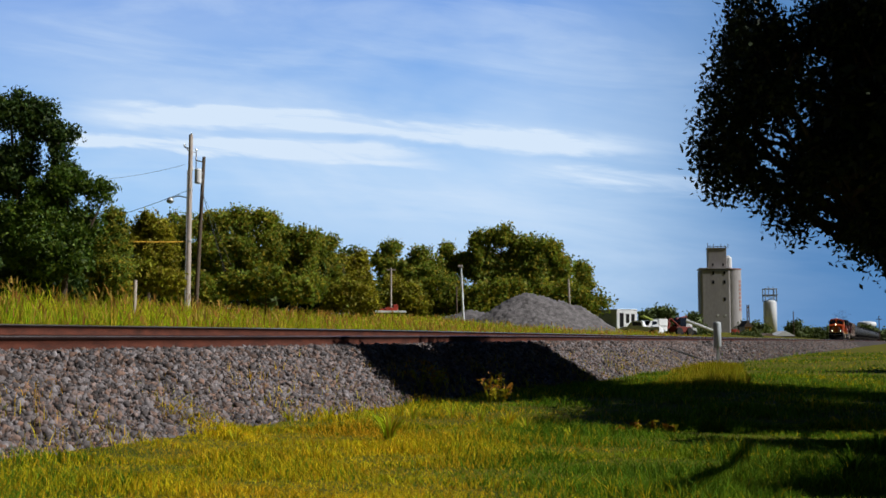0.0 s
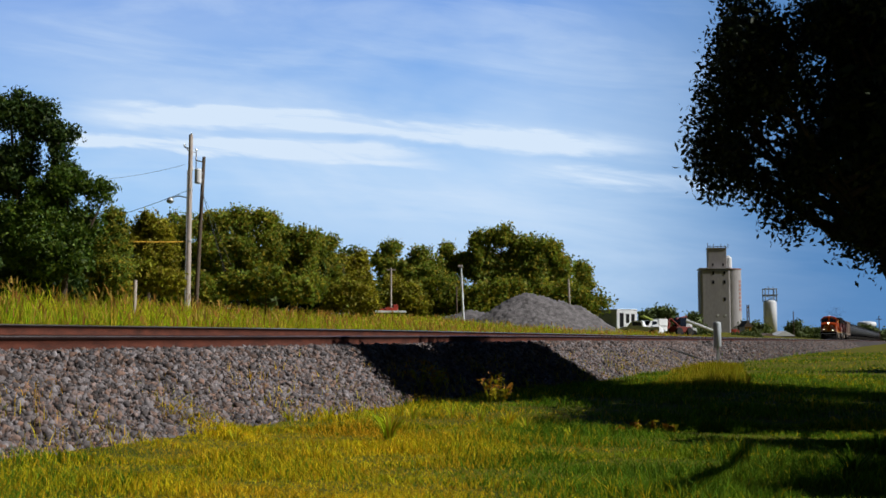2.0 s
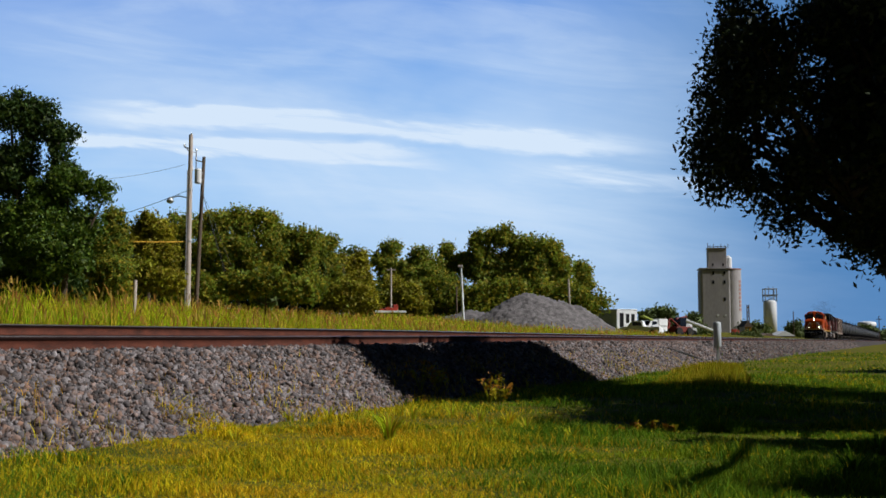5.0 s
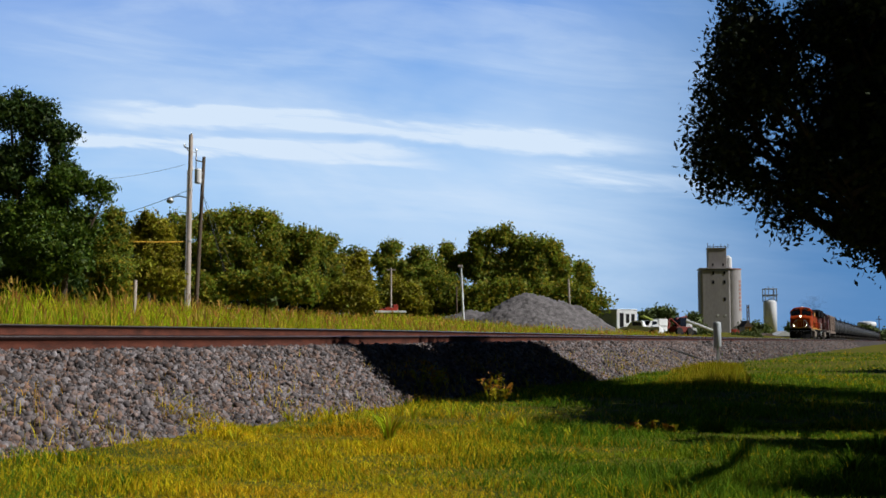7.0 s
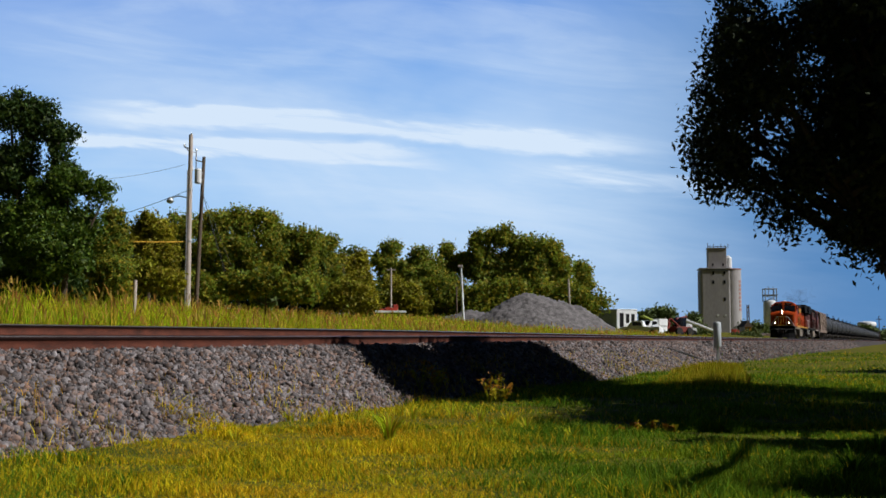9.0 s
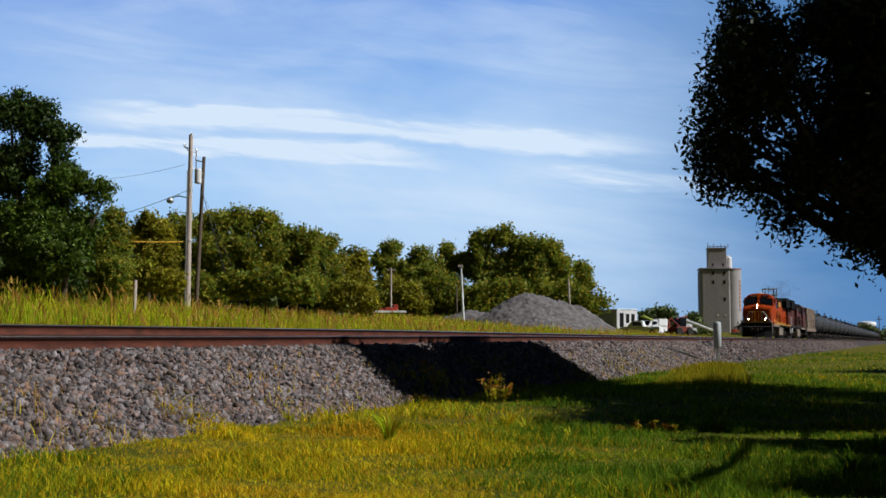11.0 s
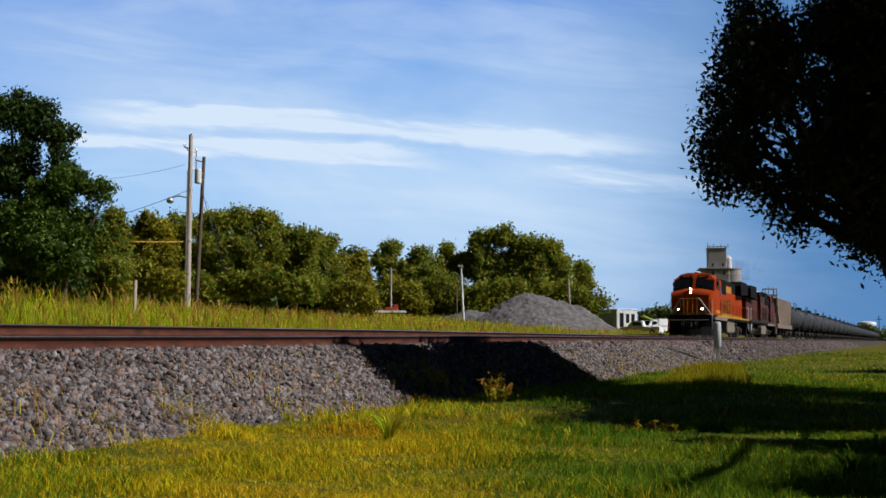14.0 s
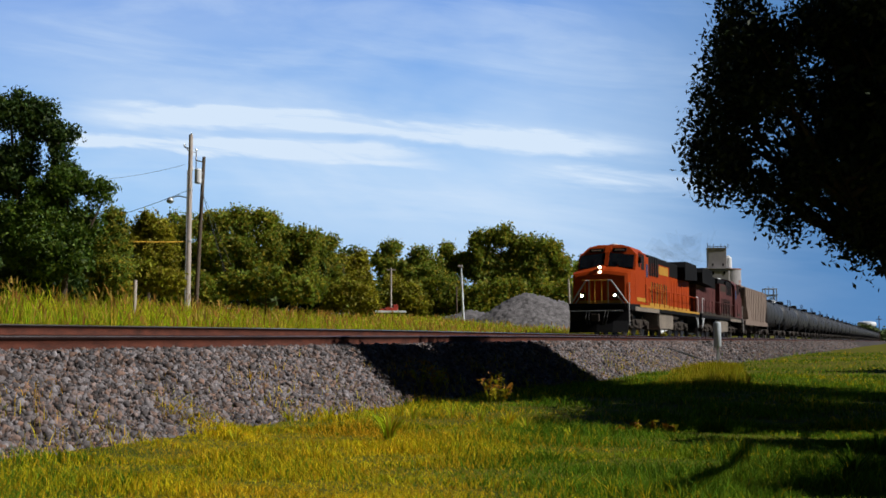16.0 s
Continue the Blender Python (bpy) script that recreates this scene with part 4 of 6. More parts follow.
    part("antenna_dome", lathe(bmesh.new(), [(0.28, 4.74), (0.26, 4.84), (0.1, 4.90)], 14, "Z", pose(-4.2, 0, 0)), M["white"], top)
    # below the frame
    bm = bmesh.new()
    prism(bm, [(-8.9, 0.5), (-8.9, 1.28), (-13.1, 1.28), (-13.1, 0.5), (-12.9, 0.34), (-9.1, 0.34)], -1.4, 1.4)
    bmesh.ops.bevel(bm, geom=bm.edges[:], offset=0.06, segments=2, affect="EDGES")
    part("fuel_tank", bm, M["fuel"], top, "dusty tan fuel tank")
    for y in (-1.2, 1.2):
        part("air_reservoir", rods([((-13.3, y, 1.1), (-15.0, y, 1.1), 0.16)], 12), M["grime"], top)
    for y in (-0.55, -0.4, 0.4, 0.55):
        part("air_hose", rods([((-0.42, y, 1.15), (-0.16, y, 0.85), 0.035), ((-0.16, y, 0.85), (-0.2, y * 0.8, 0.5), 0.035)], 7), M["rubber"], top)
    part("uncoupling_lever", rods([((-0.35, -1.35, 1.2), (-0.3, 1.35, 1.2), 0.022)], 6), M["galv"], top)
    for x in (-3.1, -5.1, -7.1, -15.2, -17.2, -19.2):
        for y in (-1.16, 1.16):
            part("brake_cylinder", rods([((x + 0.75, y * 0.95, 0.62), (x + 1.15, y * 0.95, 0.72), 0.11, 0.09)], 10), M["grime"], top)
    wheels = []
    for axles in ((-3.1, -5.1, -7.1), (-15.2, -17.2, -19.2)):
        truck_frame(top, 0, axles, M["grime"])
        wheels += [wheelset(top, a, M["wheel"], 0.53) for a in axles]
    return top, wheels


def prism_front():
    """snow plow: a vee-shaped blade under the front sill"""
    bm = bmesh.new()
    v = []
    for z, push in ((0.12, 0.22), (0.7, 0.0), (1.32, 0.05)):
        v.append([bm.verts.new((x + push, y, z)) for x, y in ((-0.75, -1.5), (-0.5, -0.8), (-0.42, 0), (-0.5, 0.8), (-0.75, 1.5))])
        v.append([bm.verts.new((x + push - 0.1, y, z)) for x, y in ((-0.75, -1.5), (-0.5, -0.8), (-0.42, 0), (-0.5, 0.8), (-0.75, 1.5))])
    for i in range(4):
        for a, b in ((0, 2), (2, 4), (1, 3), (3, 5), (0, 1), (4, 5)):
            bm.faces.new((v[a][i], v[a][i + 1], v[b][i + 1], v[b][i]))
    for i in (0, 4):
        for a in (0, 2):
            bm.faces.new((v[a][i], v[a + 1][i], v[a + 3][i], v[a + 2][i]))
    bmesh.ops.recalc_face_normals(bm, faces=bm.faces[:])
    return bm


def freight_trucks(top, x0, x1):
    wheels = []
    for c in (x0, x1):
        ax = (c + 0.88, c - 0.88)
        truck_frame(top, c, ax, M["grime"])
        wheels += [wheelset(top, a, M["wheel"], 0.46) for a in ax]
    return wheels


def hopper_car(m):
    top = empty("hopper_car", m, "weathered tan covered hopper wagon behind the locomotives", "freight wagon")
    bm = bmesh.new()
    prism(bm, [(-0.9, 1.15), (-0.9, 1.5), (-2.6, 1.6), (-0.9, 3.6), (-0.9, 4.35), (-16.9, 4.35), (-16.9, 3.6), (-15.2, 1.6), (-16.9, 1.5), (-16.9, 1.15)], -1.55, 1.55)
    part("body", bm, M["tan"], top)
    bm = bmesh.new()
    prism(bm, [(-0.9, 4.35), (-0.95, 4.5), (-16.85, 4.5), (-16.9, 4.35)], -1.2, 1.2)
    part("roof", bm, M["tan"], top)
    for k in range(13):
        x = -1.2 - k * 1.28
        for sgn in (-1, 1):
            part("rib", boxes((x - 0.06, x + 0.06, sgn * 1.55 - 0.03, sgn * 1.55 + 0.03, 1.5 if 2 < k < 11 else 2.4, 4.3)), M["tan"], top)
    for sgn in (-1, 1):
        part("side_sill", boxes((-17.3, -0.5, sgn * 1.5 - 0.08, sgn * 1.5 + 0.08, 1.1, 1.45)), M["tan"], top)
        for x in (-0.6, -17.2):
            part("ladder", rods([((x, sgn * 1.5, 1.0), (x, sgn * 1.5, 4.4), 0.025), ((x, sgn * 1.1, 1.0), (x, sgn * 1.1, 4.4), 0.025)] +
                                [((x, sgn * 1.5, z), (x, sgn * 1.1, z), 0.018) for z in np.arange(1.1, 4.3, 0.35)], 5), M["tan"], top)
    for k in range(3):
        x = -5.0 - k * 3.9
        bm = bmesh.new()
        prism(bm, [(x + 1.6, 1.15), (x + 0.4, 0.45), (x - 0.4, 0.45), (x - 1.6, 1.15)], -1.0, 1.0)
        part("chute", bm, M["grime"], top)
    part("running_board", boxes((-17.0, -0.8, -0.35, 0.35, 4.58, 4.62)), M["galv"], top)
    part("coupler", boxes((-0.9, 0.0, -0.12, 0.12, 0.75, 1.0), (-17.8, -16.9, -0.12, 0.12, 0.75, 1.0)), M["grime"], top)
    return top, freight_trucks(top, -3.0, -14.8)


def tank_car(m):
    top = empty("tank_car", m, "dull black tank wagon with rounded ends and a railed hatch platform", "tank wagon", "tank wagons")
    R = 1.5
    L0, L1 = -1.0, -17.1
    prof = [(0.02, L0), (0.7, L0 - 0.08), (1.15, L0 - 0.25), (1.40, L0 - 0.5), (R, L0 - 0.85), (R, L1 + 0.85), (1.40, L1 + 0.5), (1.15, L1 + 0.25), (0.7, L1 + 0.08), (0.02, L1)]
    smooth_part(part("barrel", lathe(bmesh.new(), prof, 32, "X", pose(0, 0, 2.62)), M["tank"], top))
    for x in (-4.2, -7.4, -10.7, -13.9):
        part("weld_band", lathe(bmesh.new(), [(R + 0.004, x - 0.05), (R + 0.014, x - 0.04), (R + 0.014, x + 0.04), (R + 0.004, x + 0.05)], 32, "X", pose(0, 0, 2.62)), M["black"], top)
    part("manway", lathe(bmesh.new(), [(0.5, 4.05), (0.5, 4.42), (0.42, 4.52), (0.15, 4.56)], 16, "Z", pose(-9.05, 0, 0)), M["black"], top)
    part("valve_housing", lathe(bmesh.new(), [(0.35, 4.05), (0.35, 4.4), (0.2, 4.5)], 14, "Z", pose(-10.2, 0, 0)), M["black"], top)
    part("platform", boxes((-10.9, -7.2, 0.55, 1.15, 3.98, 4.02), (-10.9, -7.2, -1.15, -0.55, 3.98, 4.02), (-10.9, -10.3, -1.15, 1.15, 4.02, 4.06), (-7.8, -7.2, -1.15, 1.15, 4.02, 4.06)), M["galv"], top)
    rows = []
    for y in (-1.15, 1.15):
        for x in (-10.9, -9.05, -7.2):
            rows.append(((x, y, 4.0), (x, y, 4.6), 0.025))
        rows.append(((-10.9, y, 4.6), (-7.2, y, 4.6), 0.025))
        rows.append(((-10.9, y, 4.3), (-7.2, y, 4.3), 0.02))
    part("platform_railing", rods(rows, 6), M["black"], top)
    for y in (-1.42, 1.42):
        part("ladder", rods([((-8.75, y, 1.2), (-8.75, y * 0.82, 4.0), 0.025), ((-9.3, y, 1.2), (-9.3, y * 0.82, 4.0), 0.025)] +
                            [((-8.75, y * (1 - 0.18 * k / 8), 1.2 + 0.35 * k), (-9.3, y * (1 - 0.18 * k / 8), 1.2 + 0.35 * k), 0.018) for k in range(8)], 5), M["black"], top)
    part("stub_sill", boxes((-4.6, -0.4, -0.3, 0.3, 0.85, 1.25)), M["black"], top)
    part("stub_sill", boxes((-17.7, -13.5, -0.3, 0.3, 0.85, 1.25)), M["black"], top)
    part("end_sill", boxes((-0.75, -0.5, -1.4, 1.4, 0.95, 1.2)), M["black"], top)
    part("end_sill", boxes((-17.6, -17.35, -1.4, 1.4, 0.95, 1.2)), M["black"], top)
    for x in (-3.2, -14.9):
        bm = bmesh.new()
        prism(bm, [(x - 0.5, 0.95), (x - 0.7, 1.75), (x + 0.7, 1.75), (x + 0.5, 0.95)], -1.15, 1.15)
        part("saddle", bm, M["black"], top)
    for x in (-0.62, -17.48):
        part("end_railing", rods([((x, -1.4, 1.2), (x, -1.4, 2.2), 0.025), ((x, 1.4, 1.2), (x, 1.4, 2.2), 0.025), ((x, -1.4, 2.2), (x, 1.4, 2.2), 0.025)], 6), M["black"], top)
    part("coupler", boxes((-0.5, 0.0, -0.12, 0.12, 0.75, 1.0), (-18.1, -17.6, -0.12, 0.12, 0.75, 1.0)), M["grime"], top)
    return top, freight_trucks(top, -3.2, -14.9)


def ride_pose(back, t, flip=False):
    """where a wagon stands whose front is that far behind the train's front"""
    s = FRONT + back + SPEED * (16.0 - t)
    m = Matrix.Translation(at(s, MAIN, EYE + 0.315)) @ pose(0, 0, 0, 0, 0, RIDE)
    return m @ pose(-22.3, 0, 0, 0, 0, 180) if flip else m


def exhaust_smoke():
    """a thin haze of soot that hangs over the leading locomotive"""
    mt = bpy.data.materials.new("thin_smoke")
    mt.use_nodes = True
    b = mt.node_tree.nodes["Principled BSDF"]
    b.inputs["Base Color"].default_value, b.inputs["Roughness"].default_value, b.inputs["Alpha"].default_value = (0.05, 0.05, 0.055, 1), 1.0, 0.055
    top = empty("exhaust_smoke", ride_pose(0, 0), "thin grey diesel exhaust haze over the locomotive", "smoke")
    n = 34
    u = rng.random(n)
    c = np.stack([-18.5 - 11.0 * u, rng.normal(size=n) * (0.4 + 0.9 * u), 5.2 + 1.6 * u + rng.normal(size=n) * (0.3 + 0.7 * u)], 1)
    a, d = rng.normal(size=(n, 3)) * 0.5, rng.normal(size=(n, 3)) * 0.5
    v = np.stack([c - a, c + d, c + a, c - d], 1).reshape(-1, 3)
    ob = tagged(new("soot", mesh_of("soot", v, np.arange(n * 4).reshape(-1, 4), mt)), kind="stuff")
    ob.parent = top
    return top


train = []       # (thing, how far back, turned round, its wheelsets)
loco, lw = locomotive("locomotive", "orange and black diesel locomotive with yellow stripes and lit headlights", M["orange"], M["yellow"], M["black"], True, ride_pose(0, 0))
train.append((loco, 0.0, False, lw))
train.append((exhaust_smoke(), 0.0, False, []))
loco2, lw2 = locomotive("locomotive", "faded maroon diesel locomotive coupled cab backwards", M["maroon"], M["grime"], M["black"], False, ride_pose(22.3, 0, True))
train.append((loco2, 22.3, True, lw2))
hopper, hw = hopper_car(ride_pose(44.6, 0))
train.append((hopper, 44.6, False, hw))
back = 44.6 + 17.8
tank, tw = tank_car(ride_pose(back, 0))
train.append((tank, back, False, tw))
for k in range(42):
    back += 18.1
    c = copy_thing(tank, ride_pose(back, 0))
    ws = [o for o in c.children if o.name.startswith("wheelset")]
    train.append((c, back, False, ws if k < 4 else []))


# ---- poles and wires ----
def pole_at(name, label, px, py_top, depth, r0, r1, mat, lean_px=0.0, category="utility pole"):
    x, z1 = seen_at(px, depth), high_at(py_top, depth)
    z0 = foot_z(x, depth) - 0.3
    top = empty(name, pose(x, depth, z0), label, category)
    dx = lean_px / 2000 * depth
    H = z1 - z0
    bm = lathe(bmesh.new(), [(r0 + (r1 - r0) * k / 6, H * k / 6) for k in range(7)], 12)
    for v in bm.verts:
        v.co.x += dx * v.co.z / H
    part("shaft", bm, mat, top)
    return top, z0


def insulator(parent, at_, h=0.16):
    part("insulator", lathe(bmesh.new(), [(0.03, 0), (0.06, 0.02), (0.035, 0.05), (0.065, 0.08), (0.03, h)], 10, "Z", Matrix.Translation(at_)), M["galv"], parent)


D1, D2 = 58.0, 61.0
p1, z1 = pole_at("utility_pole", "weathered grey wooden utility pole with a lamp arm", 332, 236, D1, 0.165, 0.105, M["pole"], 1)
k1 = D1 / 2000


def on1(px, py, y=0.0):
    return Vector(((px - 332) * k1, y, high_at(py, D1) - z1))


part("bracket", rods([(on1(334, 262), on1(322, 258), 0.03), (on1(334, 270), on1(322, 258), 0.02)]), M["pole_dark"], p1)
insulator(p1, on1(322, 258))
insulator(p1, on1(334, 238, 0))
part("lamp_arm", rods([(on1(332, 350), on1(312, 346), 0.03), (on1(312, 346), on1(300, 350), 0.03)]), M["galv"], p1, "thin metal lamp arm")
part("lamp_head", lathe(bmesh.new(), [(0.06, 0.14), (0.14, 0.06), (0.20, -0.05), (0.14, -0.16), (0.03, -0.2)], 12, "Z", Matrix.Translation(on1(298, 353))), M["galv"], p1)
part("conduit", rods([(on1(329, 300, -0.14), on1(329, 555, -0.17), 0.025)]), M["galv"], p1)
for py in (335, 427):
    part("clamp", lathe(bmesh.new(), [(0.15, -0.04), (0.16, 0.0), (0.15, 0.04)], 12, "Z", Matrix.Translation(on1(333, py))), M["galv"], p1)
p2, z2 = pole_at("utility_pole", "dark leaning wooden utility pole with a transformer", 346, 276, D2, 0.13, 0.09, M["pole_dark"], 11)
k2 = D2 / 2000


def on2(px, py, y=0.0):
    return Vector(((px - 346) * k2, y, high_at(py, D2) - z2))


c = on2(349, 312)
part("transformer", lathe(bmesh.new(), [(0.17, -0.40), (0.19, -0.36), (0.19, 0.30), (0.20, 0.32), (0.16, 0.40), (0.05, 0.43)], 16, "Z", Matrix.Translation(c + Vector((0, -0.28, 0)))), M["white"], p2, "pale grey transformer can")
part("bracket", boxes((c.x - 0.05, c.x + 0.22, -0.1, 0.1, c.z - 0.2, c.z - 0.14), (c.x - 0.05, c.x + 0.22, -0.1, 0.1, c.z + 0.2, c.z + 0.26)), M["galv"], p2)
part("fuse_arm", rods([(on2(356, 285), on2(343, 282), 0.03), (on2(343, 300), on2(343, 266), 0.025)]), M["pole_dark"], p2)
insulator(p2, on2(343, 266))
insulator(p2, on2(343, 282))
insulator(p2, on2(337, 300))


def wire(name, a, b, sag, r, mat, label):
    """a hanging wire between two places"""
    a, b = Vector(a), Vector(b)
    bm = bmesh.new()
    n = 12
    pts = [a.lerp(b, i / n) - Vector((0, 0, sag * 4 * (i / n) * (1 - i / n))) for i in range(n + 1)]
    for u, v in zip(pts, pts[1:]):
        rod(bm, u, v, r, n=5)
    return tagged(part(name, bm, mat), label, "wire")


def spot(px, py, depth):
    return Vector((seen_at(px, depth), depth, high_at(py, depth)))


wire("power_line", spot(330, 336, D1), spot(150, 398, 62), 0.1, 0.014, M["wire"], "thin black power line sagging from the pole")
wire("power_line", spot(322, 290, D1), spot(150, 318, 62), 0.15, 0.009, M["galv"], "thin pale power line running to the trees")
wire("power_line", spot(343, 268, D2), spot(330, 262, D1), 0.05, 0.014, M["wire"], "short thin jumper line between two poles")
wire("cable", spot(330, 428, D1), spot(205, 427, 56), 0.03, 0.035, M["wire_yellow"], "straight yellow-sleeved cable fixed to the pole")
wire("cable", spot(205, 427, 56), spot(140, 425, 55), 0.02, 0.02, M["galv"], "pale bare end of a stay cable")
for a, b in ((372, 405), (384, 402), (392, 420)):
    wire("guy_wire", spot(352, 330, D2), spot(b, 500, 60), 0.02, 0.009, M["wire"], "thin steel guy wire slanting to the ground")

pole_at("utility_pole", "thin dark pole before the hedgerow", 607, 474, 78, 0.10, 0.08, M["pole_dark"])
q4, z4 = pole_at("utility_pole", "thin grey pole with a bracket before the far grove", 692, 474, 112, 0.12, 0.09, M["pole"])
part("cross_arm", boxes((-0.45, 0.45, -0.05, 0.05, high_at(478, 112) - z4 - 0.05, high_at(478, 112) - z4 + 0.05)), M["pole"], q4)
q5, z5 = pole_at("utility_pole", "pale slender pole with a small lamp at its head", 821, 474, 100, 0.13, 0.09, M["white"], -5)
part("lamp_head", boxes((-0.55, -0.1, -0.12, 0.12, high_at(472, 100) - z5 - 0.08, high_at(472, 100) - z5 + 0.12), bevel=0.04), M["pole"], q5)
pole_at("utility_pole", "short reddish-brown wooden pole", 808, 508, 104, 0.09, 0.08, M["pole_dark"])
pole_at("utility_pole", "thin grey wooden pole behind the stone heap", 1010, 494, 118, 0.13, 0.10, M["pole"], -4)
pole_at("fence_post", "grey weathered wooden fence post in tall grass", 238, 496, 40, 0.075, 0.07, M["pole"], 1, "fence post")
pole_at("utility_pole", "distant dark pole with a crossarm", 1403, 552, 430, 0.22, 0.18, M["pole_dark"])
q8, z8 = pole_at("utility_pole", "distant dark pole beside the water tank", 1554, 560, 560, 0.25, 0.2, M["pole_dark"])
part("cross_arm", boxes((-1.6, 1.6, -0.1, 0.1, high_at(566, 560) - z8, high_at(566, 560) - z8 + 0.25)), M["pole_dark"], q8)

# white marker post on the ballast's foot
mx, my = seen_at(1268, 46.4), 46.4
ms, mq = sq(mx, my)
post = empty("marker_post", pose(mx, my, float(ballast_z(ms, mq)) - 0.1), "short white round marker post beside the track", "marker post")
zb = float(ballast_z(ms, mq)) - 0.1
hb = high_at(614, my) - zb
part("stake", boxes((-0.05, 0.05, -0.03, 0.03, 0, hb + 0.2), bevel=0.008), M["galv"], post)
# white sleeve toned grey-blue: its shaded side is averaged into the colour
smooth_part(part("sleeve", lathe(bmesh.new(), [(0.14, hb), (0.155, hb + 0.02), (0.155, hb + 0.95), (0.13, hb + 1.0), (0.05, hb + 1.03)], 18, "Z"), M["pale"], post))


pipe_a, pipe_b = at(41.0, 7.95), at(44.0, 7.25)
pipe_a.z, pipe_b.z = float(ballast_z(41.0, 7.95)) + 0.05, float(ballast_z(44.0, 7.25)) + 0.05
pipe = part("loose_pipe", rods([(pipe_a, pipe_a.lerp(pipe_b, 0.55) + Vector((0, 0, 0.03)), 0.045), (pipe_a.lerp(pipe_b, 0.55) + Vector((0, 0, 0.03)), pipe_b, 0.045)], 8), M["rubber"])
tagged(pipe, "dark pipe lying slantwise on the ballast slope", "pipe")


# ---- stone heap ----
def gravel_pile(label, px, depth, cones, mat):
    x0 = seen_at(px, depth)
    z0 = foot_z(x0, depth) - 0.3
    k = depth / 2000
    n = 140
    R = 150 * k
    g = np.linspace(-R * 1.3, R * 1.3, n)
    X, Y = np.meshgrid(g, np.linspace(-R * 1.4, R * 1.4, n), indexing="ij")
    Z = np.full_like(X, -1.6)
    for a, b, slope in cones:
        cx, cz = (a - px) * k, high_at(b, depth) - z0
        d = np.sqrt((X - cx) ** 2 + (Y * 1.0) ** 2 + 0.12)
        Z = np.maximum(Z, cz - slope * d)
    ns = np.random.default_rng(3)
    for f, amp in ((1.1, 0.11), (2.7, 0.05), (6.1, 0.03)):
        ph = ns.uniform(0, 6, 4)
        Z += amp * np.sin(f * X + ph[0] + 1.7 * np.sin(f * 0.6 * Y + ph[1])) * np.sin(f * 1.1 * Y + ph[2])
    Z += ns.normal(size=Z.shape) * 0.06
    Z = np.maximum(Z, -1.8)
    v = np.stack([X, Y, Z], -1).reshape(-1, 3)
    i, j = np.meshgrid(np.arange(n - 1), np.arange(n - 1), indexing="ij")
    a = (i * n + j).ravel()
    ob = new("gravel_mound", mesh_of("gravel_mound", v, np.stack([a, a + n, a + n + 1, a + 1], 1), mat))
    ob.matrix_world = pose(x0, depth, z0)
    return tagged(ob, label, "stone heap")


gravel_pile("big heap of grey crushed stone beyond the tracks", 960, 98, [(936, 513, 0.56), (956, 518, 0.55), (990, 531, 0.58), (1022, 537, 0.70), (1046, 550, 0.75)], M["gravel"])
gravel_pile("low heap of grey crushed stone", 832, 104, [(832, 545, 0.4)], M["gravel"])


# ---- yard: trailer, vehicles, machines ----
def house_trailer():
    d = 150
    x = seen_at(1099, d)
    z = foot_z(x, d)
    top = empty("office_trailer", pose(x, d, z, 0, 0, 30), "white office trailer with dark windows", "trailer")
    part("body", boxes((-1.7, 1.7, -1.2, 3.2, 0.5, 3.0), bevel=0.05), M["white"], top)
    # the shaded side wall is coloured as if lit by the sky
    part("siding", boxes((-1.715, -1.695, -1.18, 3.18, 0.52, 2.98), *[(-1.735, -1.71, y, y + 0.12, 0.55, 2.95) for y in np.arange(-1.1, 3.1, 0.3)]), M["pale"], top, "ribbed side wall, skylight put into its pale blue-grey")
    part("roof", boxes((-1.75, 1.75, -1.25, 3.25, 3.0, 3.12), bevel=0.03), M["galv"], top)
    part("skirt", boxes((-1.6, 1.6, -1.1, 3.1, 0.0, 0.5)), M["blue_grey"], top)
    part("door", boxes((-1.25, -0.6, -1.23, -1.19, 0.6, 2.6)), M["hole"], top)
    part("window", boxes((-0.2, 0.35, -1.23, -1.19, 1.3, 2.5)), M["hole"], top)
    part("window", boxes((0.7, 1.25, -1.23, -1.19, 1.3, 2.5)), M["hole"], top)


house_trailer()


